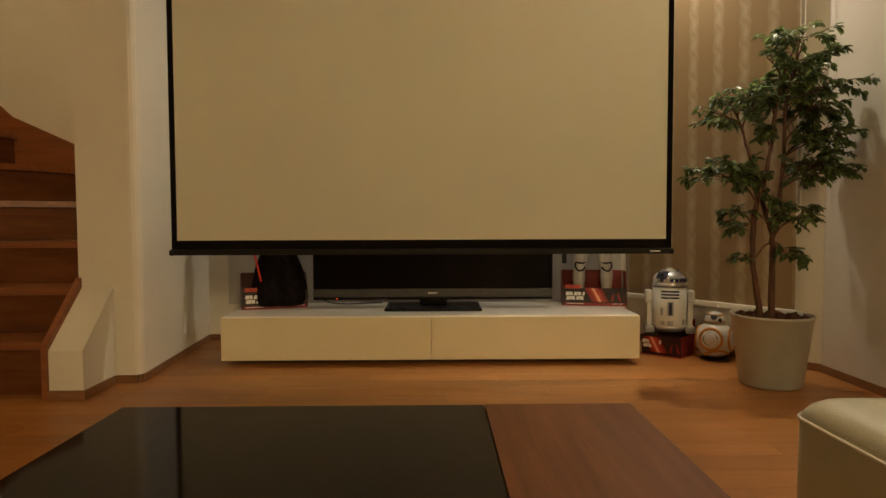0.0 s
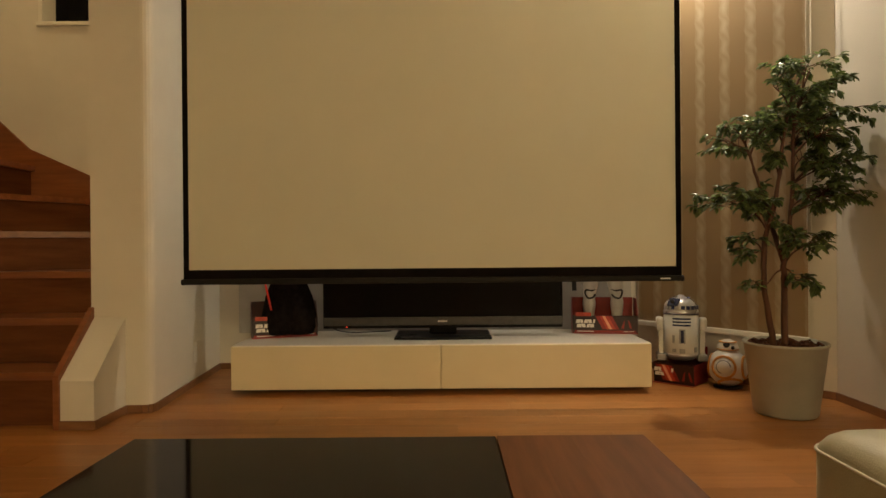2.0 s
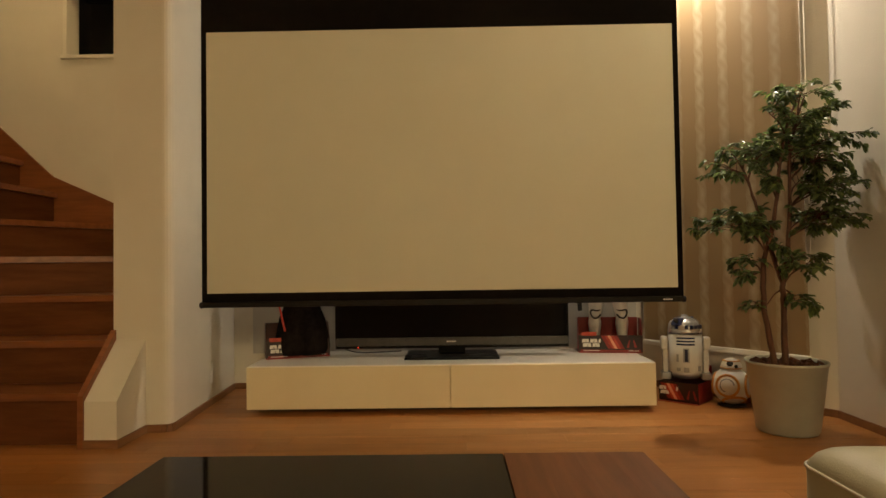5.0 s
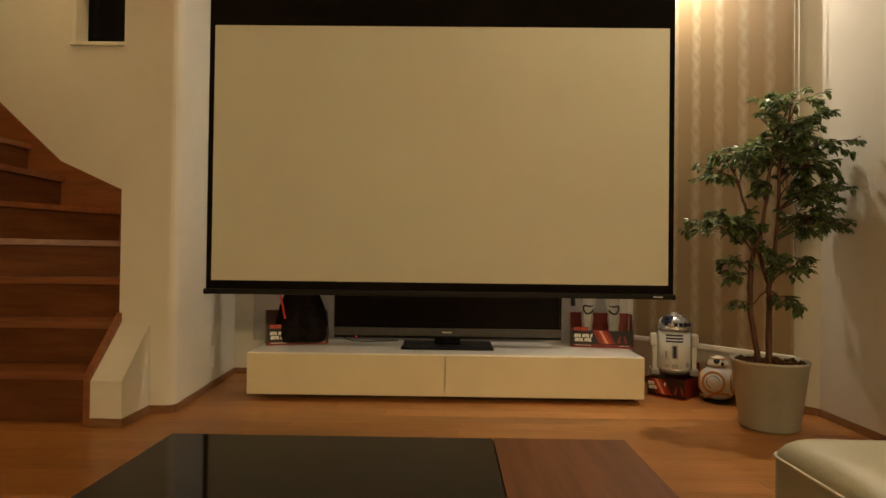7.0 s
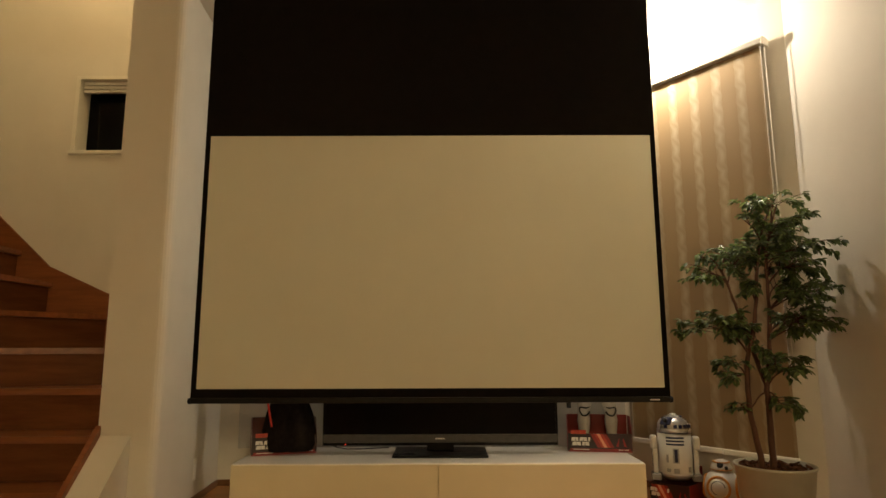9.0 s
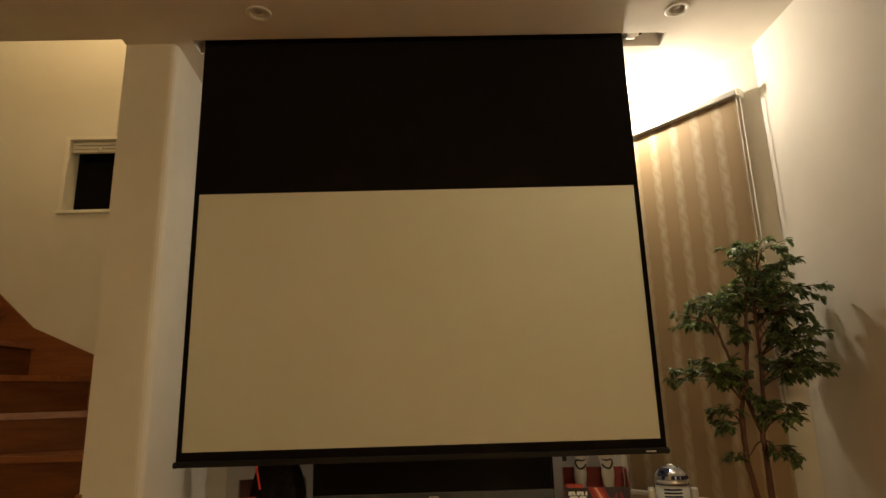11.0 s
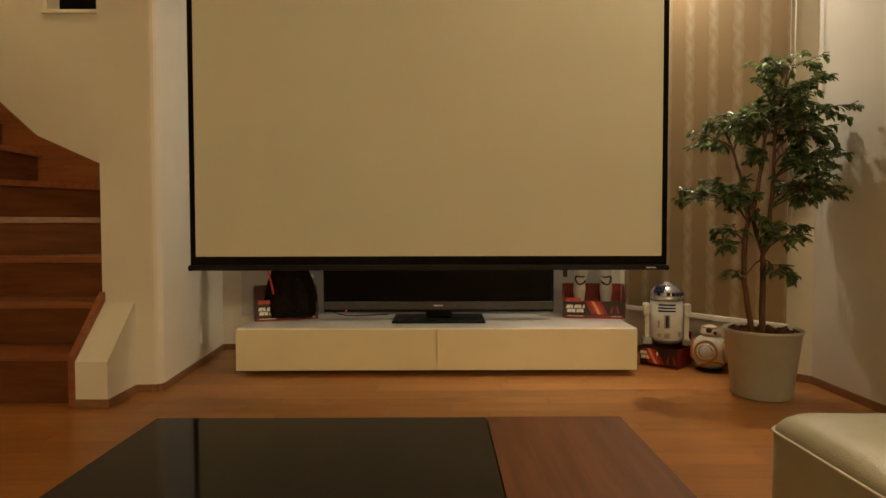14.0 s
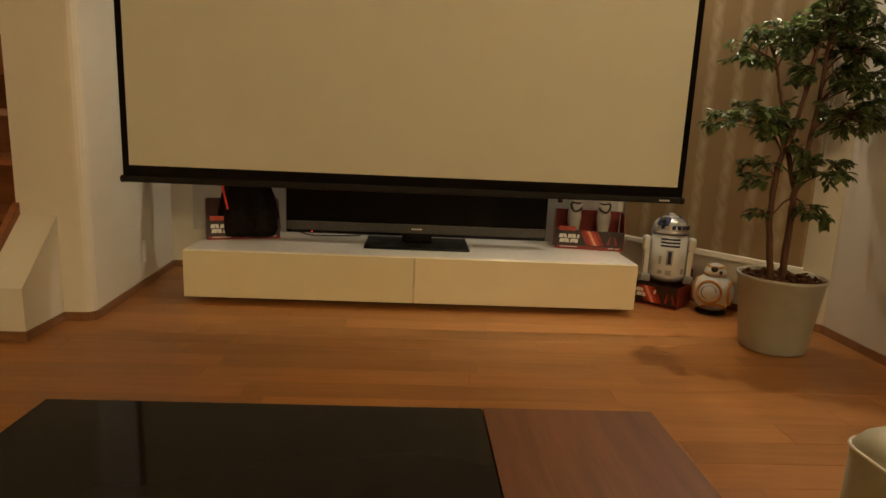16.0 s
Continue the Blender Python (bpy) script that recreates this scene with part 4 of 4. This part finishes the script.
# ---------------------------------------------------------------- potted plant
def potted_plant():
    rnd = random.Random(11)
    px, py = 1.502, -0.385
    p = thing("potted_plant", "tall leafy artificial tree with twin brown stems in a pot", "plant", (px, py, FZ))
    part("pot", lathe(B(), [(0.10, 0.0), (0.120, 0.002), (0.127, 0.012), (0.1635, 0.300), (0.168, 0.302), (0.170, 0.307), (0.169, 0.313), (0.165, 0.315), (0.161, 0.311), (0.143, 0.22), (0.05, 0.21)], (0, 0, 0), 56), POT, p, "pale round plastic pot")
    bm = lathe(B(), [(0.130, 0.23), (0.150, 0.278), (0.10, 0.290), (0.01, 0.294)], (0, 0, 0), 32)
    for i in range(260):
        a, r = rnd.uniform(0, 6.283), 0.148 * math.sqrt(rnd.random())
        m = Matrix.Translation((r * math.cos(a), r * math.sin(a), 0.291 + rnd.uniform(0, 0.014))) @ Euler((rnd.uniform(-.5, .5), rnd.uniform(-.5, .5), rnd.uniform(0, 6.28))).to_matrix().to_4x4()
        bmesh.ops.create_cube(bm, size=1, matrix=m @ Matrix.Diagonal((rnd.uniform(0.015, 0.04), rnd.uniform(0.01, 0.022), rnd.uniform(0.004, 0.010), 1)))
    part("bark_mulch", bm, SOIL, p, "dark bark chips")

    def at(x, z, y=-0.41):
        return Vector((x - px, y - py, z - FZ))

    a = [at(1.445, 0.24, -0.40), at(1.432, 0.328), at(1.399, 0.539), at(1.404, 0.726), at(1.44, 0.853), at(1.463, 0.98), at(1.491, 1.177), at(1.519, 1.324), at(1.577, 1.477)]
    b = [at(1.478, 0.24, -0.42), at(1.481, 0.328, -0.42), at(1.486, 0.539), at(1.486, 0.639), at(1.506, 0.751), at(1.524, 0.937), at(1.529, 1.156), at(1.555, 1.324), at(1.603, 1.465)]
    c = [at(1.486, 0.639), at(1.458, 0.726, -0.40), at(1.425, 0.878, -0.39), at(1.381, 1.003, -0.39), at(1.335, 1.133, -0.40), at(1.297, 1.197, -0.40)]
    for pts, r0, r1 in ((a, 0.0145, 0.0035), (b, 0.0155, 0.0035), (c, 0.0105, 0.0035)):
        cp = curve_pts(pts, 5)
        k = len(cp) - 1
        part("stem", tube(B(), [q + Vector((rnd.uniform(-1, 1), rnd.uniform(-1, 1), 0)) * 0.0025 for q in cp], [r0 + (r1 - r0) * i / k + rnd.uniform(-0.001, 0.001) for i in range(k + 1)], 10), BARK, p)
    stem_pts = curve_pts(a, 6)[16:] + curve_pts(b, 6)[16:] + curve_pts(c, 6)[4:]
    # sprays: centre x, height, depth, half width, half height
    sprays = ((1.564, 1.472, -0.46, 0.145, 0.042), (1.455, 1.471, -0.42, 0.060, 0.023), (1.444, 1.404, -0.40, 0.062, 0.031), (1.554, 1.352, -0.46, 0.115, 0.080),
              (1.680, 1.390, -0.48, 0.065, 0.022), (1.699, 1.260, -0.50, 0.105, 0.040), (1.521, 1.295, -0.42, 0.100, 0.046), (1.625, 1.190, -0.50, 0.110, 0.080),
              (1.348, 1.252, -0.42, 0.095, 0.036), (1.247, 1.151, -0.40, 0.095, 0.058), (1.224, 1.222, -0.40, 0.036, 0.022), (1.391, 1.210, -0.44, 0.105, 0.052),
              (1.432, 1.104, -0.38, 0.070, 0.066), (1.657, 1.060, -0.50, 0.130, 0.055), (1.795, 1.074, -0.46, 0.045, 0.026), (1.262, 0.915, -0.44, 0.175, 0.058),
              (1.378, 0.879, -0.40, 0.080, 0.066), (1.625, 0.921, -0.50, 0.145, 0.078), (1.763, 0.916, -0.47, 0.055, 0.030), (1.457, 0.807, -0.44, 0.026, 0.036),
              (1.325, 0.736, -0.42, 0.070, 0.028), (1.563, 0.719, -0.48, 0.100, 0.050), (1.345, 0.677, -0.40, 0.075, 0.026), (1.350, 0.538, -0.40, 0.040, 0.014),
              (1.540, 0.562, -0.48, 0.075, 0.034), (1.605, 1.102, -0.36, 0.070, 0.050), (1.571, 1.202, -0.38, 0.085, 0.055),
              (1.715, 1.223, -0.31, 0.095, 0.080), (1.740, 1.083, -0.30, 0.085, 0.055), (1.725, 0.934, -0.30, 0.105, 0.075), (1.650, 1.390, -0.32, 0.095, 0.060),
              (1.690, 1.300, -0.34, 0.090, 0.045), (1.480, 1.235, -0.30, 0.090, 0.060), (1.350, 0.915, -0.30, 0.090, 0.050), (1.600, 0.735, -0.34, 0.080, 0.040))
    leaves = []
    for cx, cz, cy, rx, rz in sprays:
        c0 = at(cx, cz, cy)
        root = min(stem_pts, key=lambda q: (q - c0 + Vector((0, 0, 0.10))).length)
        inner = root.lerp(c0, 0.55)
        inner.z = min(inner.z + 0.015, c0.z)
        bm = B()
        limb = curve_pts([root, root.lerp(inner, 0.5) + Vector((0, 0, 0.012)), inner, inner.lerp(c0, 0.8)], 4)
        tube(bm, limb, [0.0042 - 0.0022 * q / (len(limb) - 1) for q in range(len(limb))], 6)
        for i in range(max(3, round(1650 * rx * (rz + 0.014)))):
            ang, far = rnd.uniform(0, 6.283), math.sqrt(rnd.uniform(0.06, 1.0))
            tip = c0 + Vector((math.cos(ang) * far * rx, math.sin(ang) * far * min(rx, 0.10), rnd.uniform(-1, 1) * rz * math.sqrt(1.05 - far * far * 0.75)))
            tip.x = min(tip.x, 1.80 - px)
            start = limb[rnd.randrange(len(limb) // 2, len(limb))]
            mid = start.lerp(tip, 0.5) + Vector((0, 0, rnd.uniform(0.0, 0.02)))
            cp = curve_pts([start, mid, tip, tip + (tip - mid).normalized() * 0.014 + Vector((0, 0, -0.006))], 4)
            kk = len(cp) - 1
            tube(bm, cp, [0.0018 - 0.0011 * j / kk for j in range(kk + 1)], 4)
            for j in range(4, kk + 1):
                d = (cp[j] - cp[j - 1]).normalized()
                for s in (-1, 1):
                    off = cp[j] - c0
                    if (off.x / rx) ** 2 + (off.z / (rz + 0.01)) ** 2 > 1.25 or rnd.random() < 0.12:
                        continue
                    side = d.cross(Vector((0, 0, 1))).normalized() * s
                    way = (side * rnd.uniform(0.5, 1.1) + d * rnd.uniform(0.3, 1.0) + Vector((0, 0, rnd.uniform(-0.75, 0.15)))).normalized()
                    up = (Vector((0, 0, 1)) + Vector((rnd.uniform(-.55, .55), rnd.uniform(-.8, .35), 0))).normalized()
                    yv = up.cross(way).normalized()
                    zv = way.cross(yv)
                    leaves.append((Matrix((way, yv, zv)).transposed().to_4x4(), cp[j] + Vector((rnd.uniform(-1, 1), rnd.uniform(-1, 1), rnd.uniform(-1, 1))) * 0.006, rnd.uniform(0.62, 0.98)))
        part("branch", bm, BARK, p)
    shape = [(0, 0, 0), (0.011, 0.0078, 0.002), (0.024, 0.0102, 0.003), (0.036, 0.0066, 0.001), (0.046, 0, -0.005), (0.036, -0.0066, 0.001), (0.024, -0.0102, 0.003), (0.011, -0.0078, 0.002), (0.024, 0, -0.0012)]
    tris = [(8, i, i + 1) for i in range(7)] + [(8, 7, 0)]
    me = bpy.data.meshes.new("leaf")
    me.from_pydata(shape, [], tris)
    me.materials.append(LEAF)
    vs, fs = [], []
    order = sorted(range(len(leaves)), key=lambda i: leaves[i][1].y)
    single = set(order[:300])
    for i, (m, q, s) in enumerate(leaves):
        full = Matrix.Translation(q) @ m @ Matrix.Diagonal((s, s, s, 1))
        if i in single:
            ob = new("leaf", me)
            ob.parent = p
            ob.matrix_local = full
        else:
            k = len(vs)
            vs += [full @ Vector(v) for v in shape]
            fs += [tuple(k + t for t in tri) for tri in tris]
    cm = bpy.data.meshes.new("foliage")
    cm.from_pydata(vs, [], fs)
    cm.materials.append(LEAF_REST)
    ob = new("foliage", cm)
    ob.parent = p
    tagged(ob, "small dark green pointed leaves", kind="stuff")


potted_plant()


# ---------------------------------------------------------------- wall sockets
def socket(place, turn):
    s = thing("wall_socket", "small white wall socket plate", "socket", place, turn, "wall sockets")
    part("plate", box(B(), -0.036, 0.036, -0.006, 0.0, -0.058, 0.058, bevel=0.002), PLASTIC, s)
    bm = B()
    for z in (-0.02, 0.02):
        for x in (-0.006, 0.006):
            box(bm, x - 0.0012, x + 0.0012, -0.0072, -0.0062, z - 0.006, z + 0.006)
    part("slots", bm, DARK, s)


socket((1.8645, -0.755, 0.215), 90)
socket((-1.3385, 0.255, 0.155), -93.6)


# ---------------------------------------------------------------- floorboards
def floorboards():
    f = tagged(new("floor"), "warm orange-brown oak plank floor", "floor", "", "structure")
    rnd = random.Random(5)
    row, vs, fs = 0.115, [], []
    y = 0.70
    meshes = {}
    count = 0
    while y > -7.0:
        x = -7.0 + rnd.uniform(-0.9, 0)
        while x < 1.99:
            ln = rnd.choice((0.45, 0.6, 0.9, 0.9, 1.2))
            a, b = max(x, -7.0), min(x + ln, 1.99)
            near = a > -2.4 and y > -3.4 and count < 300
            if b - a > 0.03:
                if near and a == x and b == x + ln:
                    if ln not in meshes:
                        meshes[ln] = mesh_of("floorboard", box(B(), 0.0004, ln - 0.0004, -row / 2 + 0.0004, row / 2 - 0.0004, -0.014, 0.0, bevel=0.0008), FLOOR)
                    ob = new("floorboard", meshes[ln])
                    ob.parent = f
                    ob.matrix_local = pose(a, y, FZ)
                    count += 1
                else:
                    k = len(vs)
                    for zz in (FZ - 0.014, FZ):
                        vs += [(a + 0.0004, y - row / 2 + 0.0004, zz), (b - 0.0004, y - row / 2 + 0.0004, zz), (b - 0.0004, y + row / 2 - 0.0004, zz), (a + 0.0004, y + row / 2 - 0.0004, zz)]
                    fs += [tuple(k + i for i in q) for q in ((4, 5, 6, 7), (0, 1, 5, 4), (1, 2, 6, 5), (2, 3, 7, 6), (3, 0, 4, 7))]
            x += ln
        y -= row
    me = bpy.data.meshes.new("far_boards")
    me.from_pydata(vs, [], fs)
    me.materials.append(FLOOR_REST)
    ob = new("far_boards", me)
    ob.parent = f
    tagged(ob, "oak planks of the rest of the floor", kind="stuff")


floorboards()
